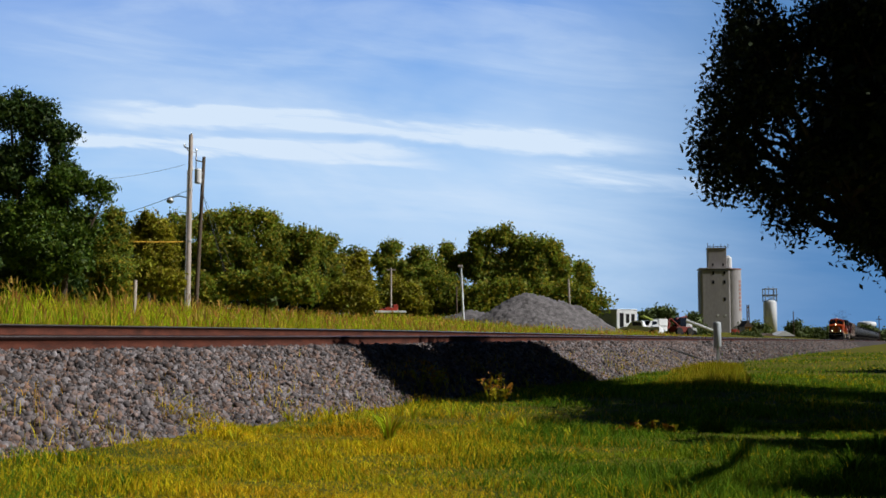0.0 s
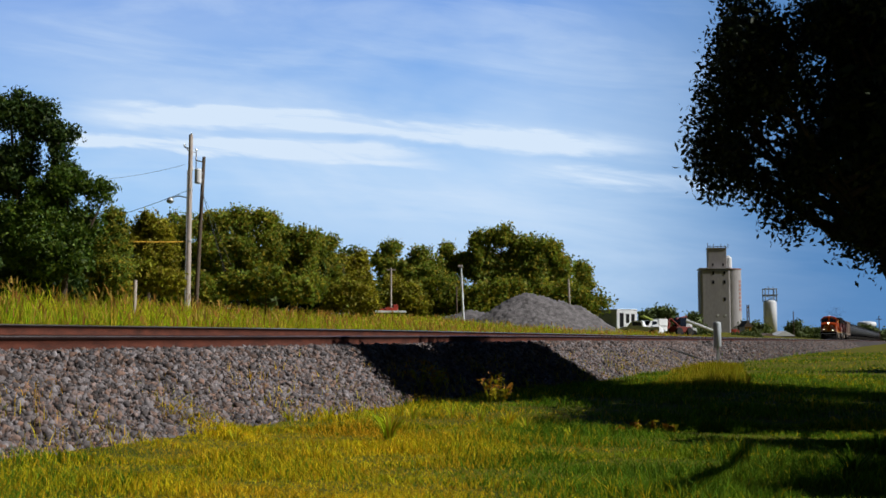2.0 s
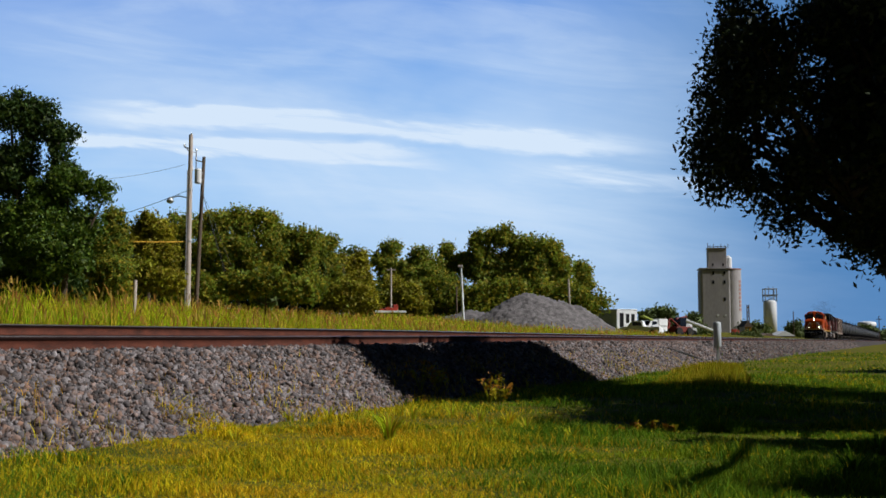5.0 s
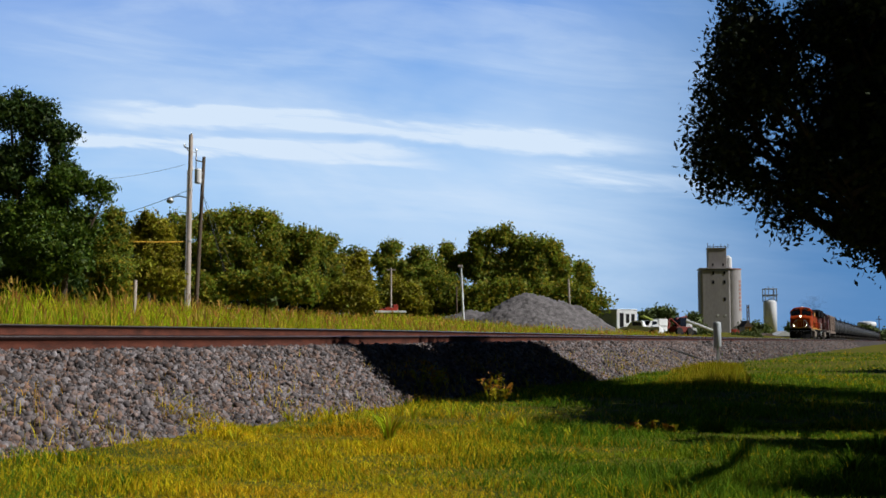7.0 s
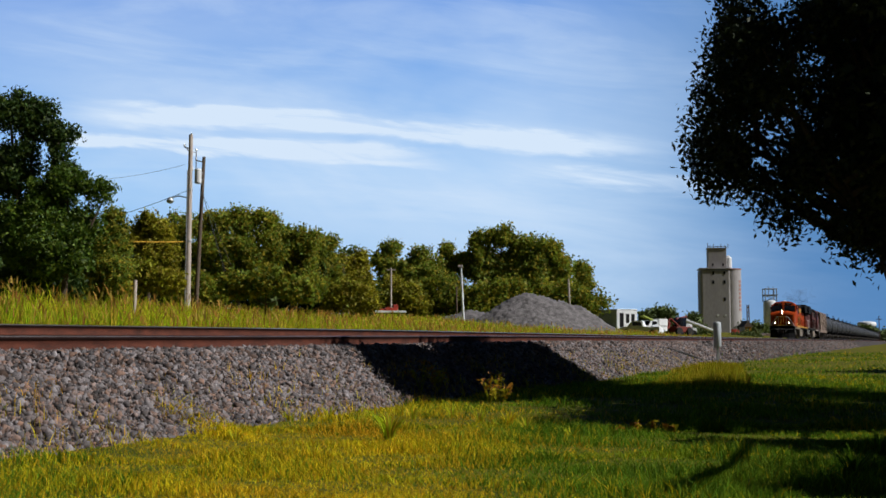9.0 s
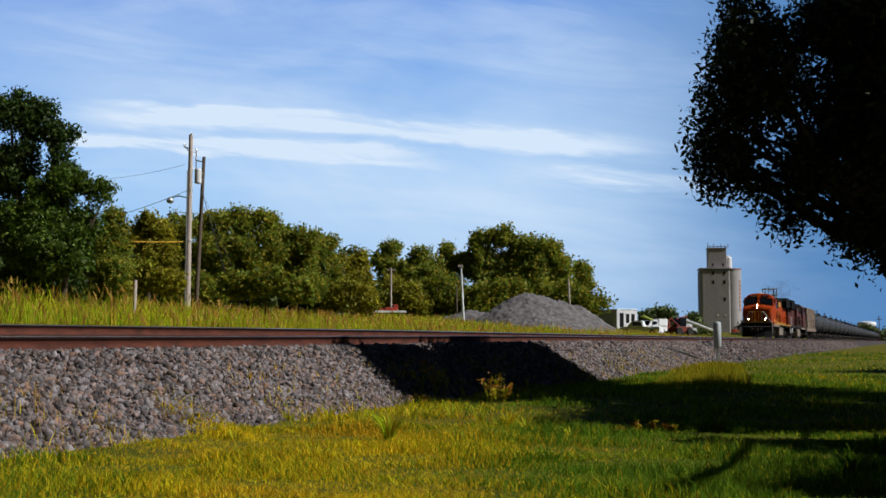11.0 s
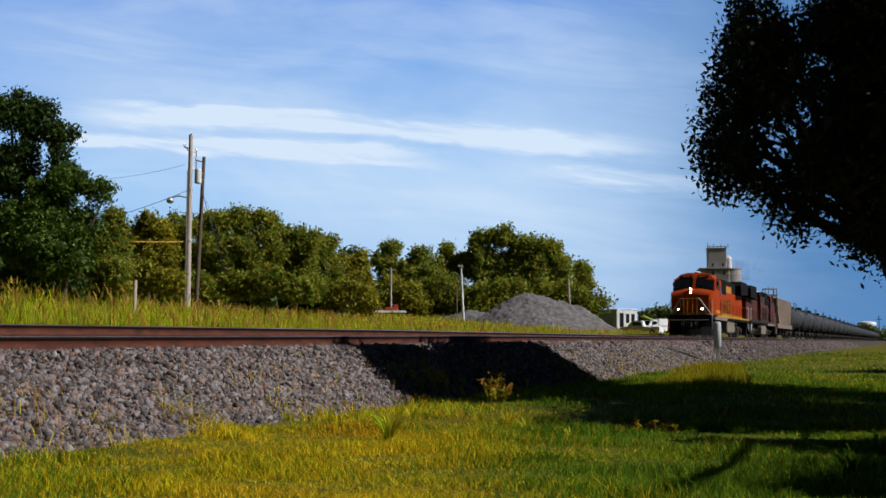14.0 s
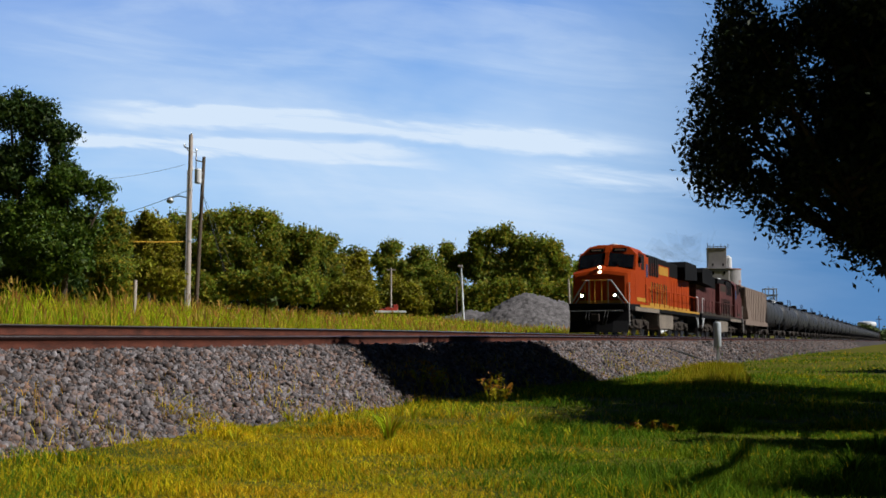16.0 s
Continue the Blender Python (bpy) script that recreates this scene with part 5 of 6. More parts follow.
def vehicle(name, label, px, d, length, height, paint, turn, cargo=None):
    x = seen_at(px, d)
    top = empty(name, pose(x, d, foot_z(x, d), 0, 0, turn), label, "vehicle")
    L, H = length, height
    bm = bmesh.new()
    prism(bm, [(-L / 2, 0.45), (-L / 2, H * 0.58), (-L * 0.12, H * 0.60), (-L * 0.08, H), (L * 0.16, H), (L * 0.27, H * 0.62), (L * 0.48, H * 0.55), (L / 2, 0.45)], -0.95, 0.95)
    bmesh.ops.bevel(bm, geom=bm.edges[:], offset=0.06, segments=2, affect="EDGES")
    part("body", bm, paint, top)
    for sgn in (-1, 1):
        part("side_window", boxes((-L * 0.06, L * 0.15, sgn * 0.95 - 0.02, sgn * 0.95 + 0.02, H * 0.66, H * 0.92)), M["glass"], top)
    part("windscreen", prism(bmesh.new(), [(L * 0.17, H * 0.95), (L * 0.265, H * 0.65), (L * 0.28, H * 0.65), (L * 0.185, H * 0.95)], -0.8, 0.8), M["glass"], top)
    for wx in (-L * 0.32, L * 0.32):
        for sgn in (-1, 1):
            part("wheel", lathe(bmesh.new(), [(0.2, sgn * 0.98), (0.36, sgn * 0.97), (0.38, sgn * 0.85), (0.36, sgn * 0.75)], 16, "Y", pose(wx, 0, 0.38)), M["rubber"], top)
    if cargo:
        part("load_box", boxes((-L / 2, -L * 0.14, -1.0, 1.0, H * 0.6, H * 1.1), bevel=0.04), cargo, top)
    return top


vehicle("pickup_truck", "white pickup truck parked in the yard", 1132, 140, 5.0, 1.8, M["white"], 160)
vehicle("work_truck", "white service truck with a tall load box", 1150, 158, 5.4, 2.0, M["white"], 222, M["white"])
tarp_x = seen_at(1160, 152)
tarp = bmesh.new()
bmesh.ops.create_icosphere(tarp, subdivisions=3, radius=1.0, matrix=Matrix.Diagonal((1.15, 1.4, 1.45, 1)))
for v in tarp.verts:
    v.co.z = max(v.co.z, -0.1) + 0.10 * math.sin(7 * v.co.x + 3 * v.co.y) + 0.08 * math.sin(5 * v.co.y - 4 * v.co.z)
heap = part("tarpaulin_heap", tarp, M["white"])
heap.matrix_world = pose(tarp_x, 152, foot_z(tarp_x, 152))
tagged(heap, "white tarpaulin thrown over a load in the yard", "tarpaulin")
cover_x = seen_at(1146, 155)
lime = boxes((-0.9, 0.9, -0.5, 0.5, 0, 0.16), bevel=0.05)
cover = part("boat_cover", lime, M["lime"])
cover.matrix_world = pose(cover_x, 156.2, foot_z(cover_x, 156) + 2.2, 0, 22, 20)
tagged(cover, "lime-green sheet lying over the truck's load", "sheet")
vehicle("work_truck", "white truck parked beside the red loader", 1213, 190, 4.5, 2.0, M["white"], 100)


def loader():
    d = 164
    x = seen_at(1201, d)
    top = empty("wheel_loader", pose(x, d, foot_z(x, d), 0, 0, 215), "dull red loader with its arm raised", "machine")
    part("chassis", boxes((-1.8, 1.4, -0.8, 0.8, 0.6, 1.4), bevel=0.08), M["dark_red"], top)
    part("cabin", boxes((-0.8, 0.5, -0.7, 0.7, 1.4, 2.7), bevel=0.1), M["glass"], top)
    part("boom", rods([((0.5, 0.5, 1.4), (2.4, 0.5, 2.6), 0.14), ((0.5, -0.5, 1.4), (2.4, -0.5, 2.6), 0.14), ((2.4, 0.5, 2.6), (3.2, 0.5, 1.3), 0.12), ((0.2, 0.0, 1.4), (-1.3, 0.2, 2.9), 0.16), ((-1.3, 0.2, 2.9), (0.9, 0.3, 2.5), 0.13)]), M["dark_red"], top)
    part("bucket", prism(bmesh.new(), [(3.0, 1.2), (3.8, 0.9), (3.9, 1.1), (3.3, 1.5), (3.2, 2.0), (2.9, 1.9)], -1.1, 1.1), M["dark_red"], top)
    for wx in (-1.2, 1.0):
        for sgn in (-1, 1):
            part("wheel", lathe(bmesh.new(), [(0.3, sgn * 1.15), (0.62, sgn * 1.12), (0.65, sgn * 0.9), (0.6, sgn * 0.72)], 18, "Y", pose(wx, 0, 0.65)), M["rubber"], top)


loader()


def conveyor():
    d = 185
    a, b = spot(1208, 566, d), spot(1266, 588, d)
    x = a.x
    top = empty("belt_conveyor", pose(x, d, foot_z(x, d)), "long pale sloping belt conveyor in the yard", "machine")
    o = Vector((x, d, foot_z(x, d)))
    a, b = a - o, b - o
    part("trough", rods([(a + Vector((0, y, 0)), b + Vector((0, y, 0)), 0.22) for y in (-0.5, 0, 0.5)], 6), M["white"], top)
    part("leg", rods([(a + Vector((0.4, -0.6, 0)), Vector((a.x + 1.6, -0.6, 0)), 0.07), (a + Vector((0.4, 0.6, 0)), Vector((a.x + 1.6, 0.6, 0)), 0.07)]), M["galv"], top)
    part("axle", rods([((a.x + 1.6, -0.9, 0.4), (a.x + 1.6, 0.9, 0.4), 0.4)], 14), M["rubber"], top)


conveyor()


def farm_wagon():
    d = 108
    x = seen_at(690, d)
    top = empty("flat_wagon", pose(x, d, foot_z(x, d) - 0.05, 0, 0, 8), "pale flat wagon with red gear in the tall grass", "wagon")
    part("deck", boxes((-1.5, 1.5, -0.9, 0.9, 0.75, 0.95), bevel=0.02), M["white"], top)
    part("gear", boxes((-0.5, 0.3, -0.5, 0.5, 0.95, 1.25), (0.3, 0.75, -0.35, 0.35, 0.95, 1.55), (-1.2, -0.5, -0.4, 0.4, 0.95, 1.15), bevel=0.05), M["red"], top, "red machinery")
    part("chassis", boxes((-1.4, 1.4, -0.5, 0.5, 0.3, 0.75)), M["grime"], top)
    for wx in (-1.0, 1.0):
        for sgn in (-1, 1):
            part("wheel", lathe(bmesh.new(), [(0.2, sgn * 0.95), (0.36, sgn * 0.92), (0.36, sgn * 0.75)], 14, "Y", pose(wx, 0, 0.0)), M["rubber"], top)


farm_wagon()


# ---- town: grain elevator, standpipe, water tank ----
def grain_elevator():
    d = 450.0
    k = d / 2000
    x = seen_at(1268, d)
    z0 = foot_z(x, d) - 0.5

    def h(py):
        return high_at(py, d) - z0

    top = empty("grain_elevator", pose(x, d, z0, 0, 0, -7), "tall weathered concrete grain elevator with a headhouse", "grain elevator")
    w = 26 * k
    bm = boxes((-30 * k, 22 * k, -w, w, 0, h(478)), bevel=0.8)
    part("bin_block", bm, M["concrete"], top)
    silo = part("silo", lathe(bmesh.new(), [(19 * k, 0), (19 * k, h(478))], 36, "Z", pose(23 * k, -6 * k, 0)), M["concrete"], top)
    part("silo", lathe(bmesh.new(), [(19 * k, 0), (19 * k, h(478))], 36, "Z", pose(23 * k, 16 * k, 0)), M["concrete"], top)
    part("roof_slab", boxes((-31 * k, 22 * k, -w - 0.3, w + 0.3, h(478), h(476)), bevel=0.05), M["concrete"], top)
    part("roof_slab", lathe(bmesh.new(), [(19.8 * k, h(479)), (19.8 * k, h(477)), (0.1, h(476.5))], 36, "Z", pose(23 * k, -6 * k, 0)), M["faded_red"], top, "faded red roof rim")
    part("headhouse", boxes((-15 * k, 17 * k, -12 * k, 12 * k, h(476), h(441)), bevel=0.15), M["concrete"], top)
    part("headhouse_roof", boxes((-16 * k, 18 * k, -13 * k, 13 * k, h(441), h(439.5))), M["concrete"], top)
    part("leg_casing", lathe(bmesh.new(), [(6 * k, h(476)), (6 * k, h(458)), (2 * k, h(453))], 18, "Z", pose(21 * k, -4 * k, 0)), M["white"], top, "white round leg casing")
    rows = []
    for px, a in ((1253, 431), (1257, 435), (1263, 433), (1270, 436), (1276, 433), (1283, 435), (1288, 433)):
        rows.append((((px - 1268) * k, -10 * k, h(440)), ((px - 1268) * k, -10 * k, h(a)), 0.14))
    for r in rows:
        part("antenna", rods([r], 6), M["pole_dark"], top)
    part("parapet_rail", rods([((-15 * k, -12 * k, h(437.5)), (17 * k, -12 * k, h(437.5)), 0.1)], 6), M["pole_dark"], top)
    for px, py in ((1260, 485), (1279, 485), (1260, 501), (1279, 501), (1279, 531)):
        part("window", boxes(((px - 1.7 - 1268) * k, (px + 1.7 - 1268) * k, -w - 0.06, -w + 0.1, h(py + 3), h(py - 3))), M["hole"], top)
    for px, py in ((1261, 470), (1279, 470)):
        part("window", boxes(((px - 1.5 - 1268) * k, (px + 1.5 - 1268) * k, -12 * k - 0.06, -12 * k + 0.1, h(py + 2.5), h(py - 2.5))), M["hole"], top)
    for px, py in ((1267, 559), (1280, 559)):
        part("vent", boxes(((px - 1.5 - 1268) * k, (px + 1.5 - 1268) * k, -w - 0.08, -w + 0.1, h(py + 1.5), h(py - 1.5))), M["white"], top)
    # faded red writing down the silo, as plain bars
    for py in np.arange(498, 552, 7.0):
        a = math.radians(-36)
        c = Vector((23 * k + 19.05 * k * math.cos(a), -6 * k + 19.05 * k * math.sin(a), h(py + 2)))
        b = part("writing_bar", boxes((-0.08, 0.08, -0.7, 0.7, -0.45, 0.45)), M["faded_red"], top)
        b.matrix_basis = Matrix.Translation(c) @ pose(0, 0, 0, 0, 0, math.degrees(a))
    part("base_band", lathe(bmesh.new(), [(19.2 * k, h(590)), (19.2 * k, h(583))], 36, "Z", pose(23 * k, -6 * k, 0)), M["red"], top)


grain_elevator()


def standpipe():
    d = 480.0
    k = d / 2000
    x = seen_at(1362, d)
    z0 = foot_z(x, d) - 0.5

    def h(py):
        return high_at(py, d) - z0

    top = empty("standpipe", pose(x, d, z0), "white cylindrical standpipe topped by a steel frame", "water tower")
    smooth_part(part("tank", lathe(bmesh.new(), [(11.5 * k, 0), (11.5 * k, h(536)), (10 * k, h(533)), (4 * k, h(531))], 32, "Z"), M["white"], top))
    rows = []
    for sx in (-10, 10):
        for sy in (-8, 8):
            rows.append(((sx * k, sy * k, h(534)), (sx * k, sy * k, h(511)), 0.22))
    for z in (h(524), h(512)):
        for sy in (-8, 8):
            rows.append(((-11 * k, sy * k, z), (11 * k, sy * k, z), 0.2))
        for sx in (-10, 10):
            rows.append(((sx * k, -8 * k, z), (sx * k, 8 * k, z), 0.2))
    rows += [((-10 * k, -8 * k, h(524)), (10 * k, -8 * k, h(534)), 0.12), ((10 * k, -8 * k, h(524)), (-10 * k, -8 * k, h(534)), 0.12)]
    part("steel_frame", rods(rows, 6), M["blue_grey"], top, "blue-grey steel frame")
    part("platform", boxes((-12 * k, 12 * k, -9 * k, 9 * k, h(523), h(522))), M["blue_grey"], top)
    for px in (-2, 6):
        part("antenna", rods([((px * k, 0, h(522)), (px * k, 0, h(508)), 0.12)], 6), M["pole_dark"], top)


standpipe()


def water_tank():
    d = 640.0
    k = d / 2000
    x = seen_at(1532, d)
    z0 = foot_z(x, d)

    def h(py):
        return high_at(py, d) - z0

    top = empty("water_tank", pose(x, d, z0), "distant pale flat water tank above the trees", "water tank")
    smooth_part(part("tank", lathe(bmesh.new(), [(5 * k, h(584)), (14 * k, h(580)), (16 * k, h(577)), (16 * k, h(572)), (13 * k, h(570)), (3 * k, h(569))], 32, "Z"), M["white"], top))
    part("column", lathe(bmesh.new(), [(6 * k, 0), (5 * k, h(584))], 16, "Z"), M["white"], top)


water_tank()


def lattice_tower():
    d = 440.0
    k = d / 2000
    x = seen_at(1323, d)
    z0 = foot_z(x, d)
    top = empty("lattice_tower", pose(x, d, z0), "distant dark steel leg beside the elevator", "tower")
    H = high_at(540, d) - z0
    for sx in (-2.2, 2.2):
        part("leg", rods([((sx * k, 0, 0), (sx * k * 0.7, 0, H), 0.22)], 6), M["pole_dark"], top)
    for i in range(6):
        part("brace", rods([((-2.2 * k, 0, H * i / 6), (2.2 * k, 0, H * (i + 1) / 6), 0.12)], 6), M["pole_dark"], top)


lattice_tower()


def shed(label, px0, px1, py_eave, py_ridge, d, wall, roof):
    x0, x1 = seen_at(px0, d), seen_at(px1, d)
    xc = (x0 + x1) / 2
    z0 = foot_z(xc, d) - 0.3
    top = empty("shed", pose(xc, d, z0), label, "shed")
    hw, he, hr = (x1 - x0) / 2, high_at(py_eave, d) - z0, high_at(py_ridge, d) - z0
    part("wall", boxes((-hw, hw, -4, 4, 0, he)), wall, top)
    part("roof", prism(bmesh.new(), [(-hw - 0.4, he), (0, hr), (hw + 0.4, he), (hw + 0.4, he - 0.2), (-hw - 0.4, he - 0.2)], -4.4, 4.4), roof, top)
    part("door", boxes((-hw * 0.3, hw * 0.3, -4.06, -3.98, 0, he * 0.75)), M["hole"], top)


shed("low tan shed with a white roof in the town", 1366, 1396, 594, 586, 400, M["tan"], M["white"])
shed("low yellow-brown hut beside the elevator", 1312, 1323, 578, 568, 415, M["yellow"], M["pole_dark"])
shed("low brown shed beyond the tracks", 1340, 1366, 596, 590, 380, M["tan"], M["tan"])


# ---- grass and weeds ----
def blades(name, X, Y, Z, H, W, mat, bend=0.5):
    """Bent three-piece blades of grass at the given feet."""
    n = len(X)
    a = rng.random(n) * 2 * math.pi
    side = np.stack([np.cos(a), np.sin(a), np.zeros(n)], 1) * W[:, None] * 0.5
    b = rng.random(n) * 2 * math.pi
    fall = np.stack([np.cos(b), np.sin(b), np.zeros(n)], 1) * (H * bend * rng.random(n))[:, None]
    foot = np.stack([X, Y, Z], 1)
    up = np.zeros((n, 3))
    up[:, 2] = H
    mid = foot + up * 0.55 + fall * 0.3
    tip = foot + up + fall
    v = np.stack([foot - side, foot + side, mid - side * 0.8, mid + side * 0.8, tip], 1).reshape(-1, 3)
    o = (np.arange(n) * 5)[:, None]
    f = np.concatenate([o + [[0, 1, 3]], o + [[0, 3, 2]], o + [[2, 3, 4]]], 1).reshape(-1, 3)
    ob = new(name, mesh_of(name, v, f, mat))
    return ob


def field(n, y0, y1, power, q_most, wide=0.46):
    """random feet on the near ground inside the wedge before the camera"""
    Y = y0 + (y1 - y0) * rng.random(n) ** power
    X = (rng.random(n) * 2 - 1) * Y * wide
    s, q = sq(X, Y)
    keep = q < q_most + 0.05 + 0.22 * smooth(10.0, 16.0, s) * smooth(26.0, 20.0, s) + 0.18 * np.sin(s * 1.3) + 0.14 * np.sin(s * 3.1 + 1) + rng.normal(size=n) * 0.38
    return X[keep], Y[keep]


def golden(X, Y):
    """share of straw-coloured grass: more towards the ballast, less under the trees"""
    g = smooth(0.11, -0.08, X / Y) * 0.85 * (0.22 + 0.78 * smooth(-0.40, -0.20, X / Y)) + 0.05
    return np.clip(g + 0.25 * np.sin(X * 1.1 + 0.7 * Y) * np.sin(Y * 0.8 - X * 0.4), 0.03, 0.95)


gx, gy = [], []
for n, y0, y1, w in ((140000, 5.5, 13, 0.9), (160000, 12, 32, 1.1), (60000, 30, 90, 1.3)):
    X, Y = field(n, y0, y1, w, 6.75)
    gx.append(X)
    gy.append(Y)
gx, gy = np.concatenate(gx), np.concatenate(gy)
gs, gq = sq(gx, gy)
gz = np.maximum(ground_z(gs, gq), np.where(gq > 6.76, ballast_z(gs, gq), -1.0)) - 0.01
is_gold = rng.random(len(gx)) < golden(gx, gy)
clump = 0.55 + 0.8 * np.clip(np.sin(gx * 2.3 + 1.5 * np.sin(gy * 1.7)) * np.sin(gy * 2.9 + gx), -0.3, 1)
gh = (0.032 + 0.072 * rng.random(len(gx)) ** 1.5) * clump * np.where(is_gold, 1.2, 1.15) * (1 + 0.012 * gy)
gw = 0.0032 + 0.0005 * gy
for flag, name, mat, label in ((True, "meadow_grass", M["grass"], "straw-yellow and green meadow grass before the ballast"),
                               (False, "lawn_grass", M["lawn"], "short green grass of the verge")):
    i = is_gold == flag
    tagged(blades(name, gx[i], gy[i], gz[i], gh[i], gw[i], mat, 1.25), label, "grass", kind="stuff")

# tall grass beyond the tracks
n = 110000
fs, fq = 2 + 118 * rng.random(n) ** 1.2, 17.6 + 24 * rng.random(n) ** 1.4
fx, fy = fs * ST - fq * CT, fs * CT + fq * ST
keep = (np.abs(fx / fy) < 0.46) & ((fx - seen_at(960, 98)) ** 2 + (fy - 98) ** 2 > 36)
fs, fq, fx, fy = fs[keep], fq[keep], fx[keep], fy[keep]
fz = ground_z(fs, fq)
fh = (0.75 + 0.75 * rng.random(len(fs))) * (0.8 + 0.25 * np.sin(fs * 0.5 + fq) * np.sin(fs * 0.23 - fq * 0.7)) * (0.75 + 0.35 * smooth(60, 15, fs))
plume = np.clip(np.sin(fs * 1.9 + 2.2 * np.sin(fq * 0.8)) * np.sin(fq * 1.3 + fs * 0.35) + 0.5 * np.sin(fs * 0.61 + fq * 0.4), -0.6, 1.2)
fh *= 0.86 + 0.26 * plume
tagged(blades("tall_grass", fx, fy, fz - 0.02, fh, 0.012 + 0.0005 * fy, M["tall"], 0.5), "tall yellow-green seeding grass beyond the tracks", "grass", kind="stuff")

# brown seed heads over the tall grass
i = rng.random(len(fs)) < 0.07 + 0.20 * np.clip(plume, 0, 1) * smooth(75, 30, fs)
hx, hy, hz, hh = fx[i] + rng.normal(size=i.sum()) * 0.15, fy[i], fz[i] + fh[i] * 0.84, 0.16 + 0.18 * rng.random(i.sum())
tagged(blades("seed_heads", hx, hy, hz, hh, 0.026 + 0.0006 * hy, M["seed"], 1.1), "feathery brown seed heads above the tall grass", "grass", kind="stuff")


# ---- ballast stones ----
def stone_shapes(k):
    """angular broken blocks"""
    v = np.array([(x, y, z) for x in (-1, 1) for y in (-1, 1) for z in (-1, 1)]) * 0.72
    f = np.array([(0, 1, 3), (0, 3, 2), (4, 6, 7), (4, 7, 5), (0, 4, 5), (0, 5, 1), (2, 3, 7), (2, 7, 6), (0, 2, 6), (0, 6, 4), (1, 5, 7), (1, 7, 3)])
    return v[None] * rng.uniform(0.45, 1.35, (k, 8, 1)) + rng.uniform(-0.28, 0.28, (k, 8, 3)), f


def loose_stones(n, s0, s1, q0, q1, r0, r1):
    shapes, f = stone_shapes(60)
    s, q = rng.uniform(s0, s1, n), rng.uniform(q0, q1, n)
    r = r0 + (r1 * 1.12 - r0) * rng.random(n) ** 1.7
    P = np.stack([s * ST - q * CT, s * CT + q * ST, ballast_z(s, q) + r * rng.uniform(-0.3, 0.75, n)], 1)
    v = shapes[rng.integers(0, 60, n)] * r[:, None, None]
    v = v * rng.uniform(0.5, 1.35, (n, 1, 3))
    for i, j in ((0, 1), (1, 2), (0, 2)):
        a = rng.uniform(0, 6.28, n)
        c, d = np.cos(a)[:, None], np.sin(a)[:, None]
        x, y = v[..., i] * c - v[..., j] * d, v[..., i] * d + v[..., j] * c
        v[..., i], v[..., j] = x, y
    v = v + P[:, None]
    F = (f[None] + (np.arange(n) * 8)[:, None, None]).reshape(-1, 3)
    return v.reshape(-1, 3), F


for n, s0, s1, q0, q1, r0, r1 in ((56000, 5.0, 20.0, 6.8, 9.05, 0.012, 0.040), (34000, 20.0, 50.0, 6.8, 9.0, 0.018, 0.048), (17000, 50.0, 200.0, 6.6, 9.0, 0.03, 0.062)):
    v, f = loose_stones(n, s0, s1, q0, q1, r0, r1)
    tagged(new("ballast_stones", mesh_of("ballast_stones", v, f, M["stone"])), "loose angular brown-grey ballast stones on the slope", "ballast", kind="stuff")


# ---- weeds and tufts ----
def tuft(x, y, n, h, w, mat, label):
    z = foot_z(x, y)
    a = rng.uniform(0, 6.28, n)
    verts, faces = [], []
    for i in range(n):
        out = Vector((math.cos(a[i]), math.sin(a[i]), 0))
        side = Vector((-out.y, out.x, 0)) * w
        hh = h * rng.uniform(0.6, 1.1)
        lean = hh * rng.uniform(0.25, 0.9)
        o = len(verts)
        for t_ in (0.0, 0.35, 0.7, 1.0):
            c = out * (0.04 + lean * t_ * t_) + Vector((0, 0, hh * (t_ - 0.35 * t_ ** 3)))
            ww = 1 - 0.92 * t_ ** 2
            verts += [c - side * ww, c + side * ww]
        for k in range(3):
            faces.append((o + 2 * k, o + 2 * k + 1, o + 2 * k + 3, o + 2 * k + 2))
    ob = new("grass_tuft", mesh_of("grass_tuft", np.array([tuple(c) for c in verts]), np.array(faces), mat))
    ob.matrix_world = pose(x, y, z - 0.02)
    return tagged(ob, label, "grass", "grass tufts")


def near_spot(px, py):
    """the place on the near grass seen in that direction"""
    d = EYE * 2000 / (py - 604)
    return seen_at(px, d), d


for px, py, n, h, w, mat, label in (*[(px, py, 26, h, 0.006, "tall", "thin upright tuft of yellow-green grass along the ballast")
                                      for px, py, h in ((515, 742, 0.24), (585, 738, 0.30), (640, 746, 0.26), (730, 738, 0.32), (800, 736, 0.30), (848, 744, 0.34), (930, 756, 0.24), (1010, 768, 0.22), (420, 768, 0.2))],
                                    (690, 768, 80, 0.46, 0.009, "tall", "arching tuft of straw-green grass"), (235, 850, 40, 0.24, 0.006, "lawn", "small bright-green grass tuft"),
                                    (490, 735, 26, 0.30, 0.006, "grass", "thin straw-coloured grass tuft beside the ballast"), (975, 815, 30, 0.22, 0.006, "lawn", "small green grass tuft"),
                                    (1500, 850, 60, 0.34, 0.007, "lawn", "dark-green grass tuft in shade"), (1545, 800, 50, 0.3, 0.007, "lawn", "green grass tuft in shade"),
                                    (900, 750, 40, 0.3, 0.007, "grass", "straw-green grass tuft at the shadow's edge"), (560, 800, 34, 0.22, 0.005, "grass", "low tuft of yellowing grass")):
    x, y = near_spot(px, py)
    tuft(x, y, n, h, w, M[mat], label)


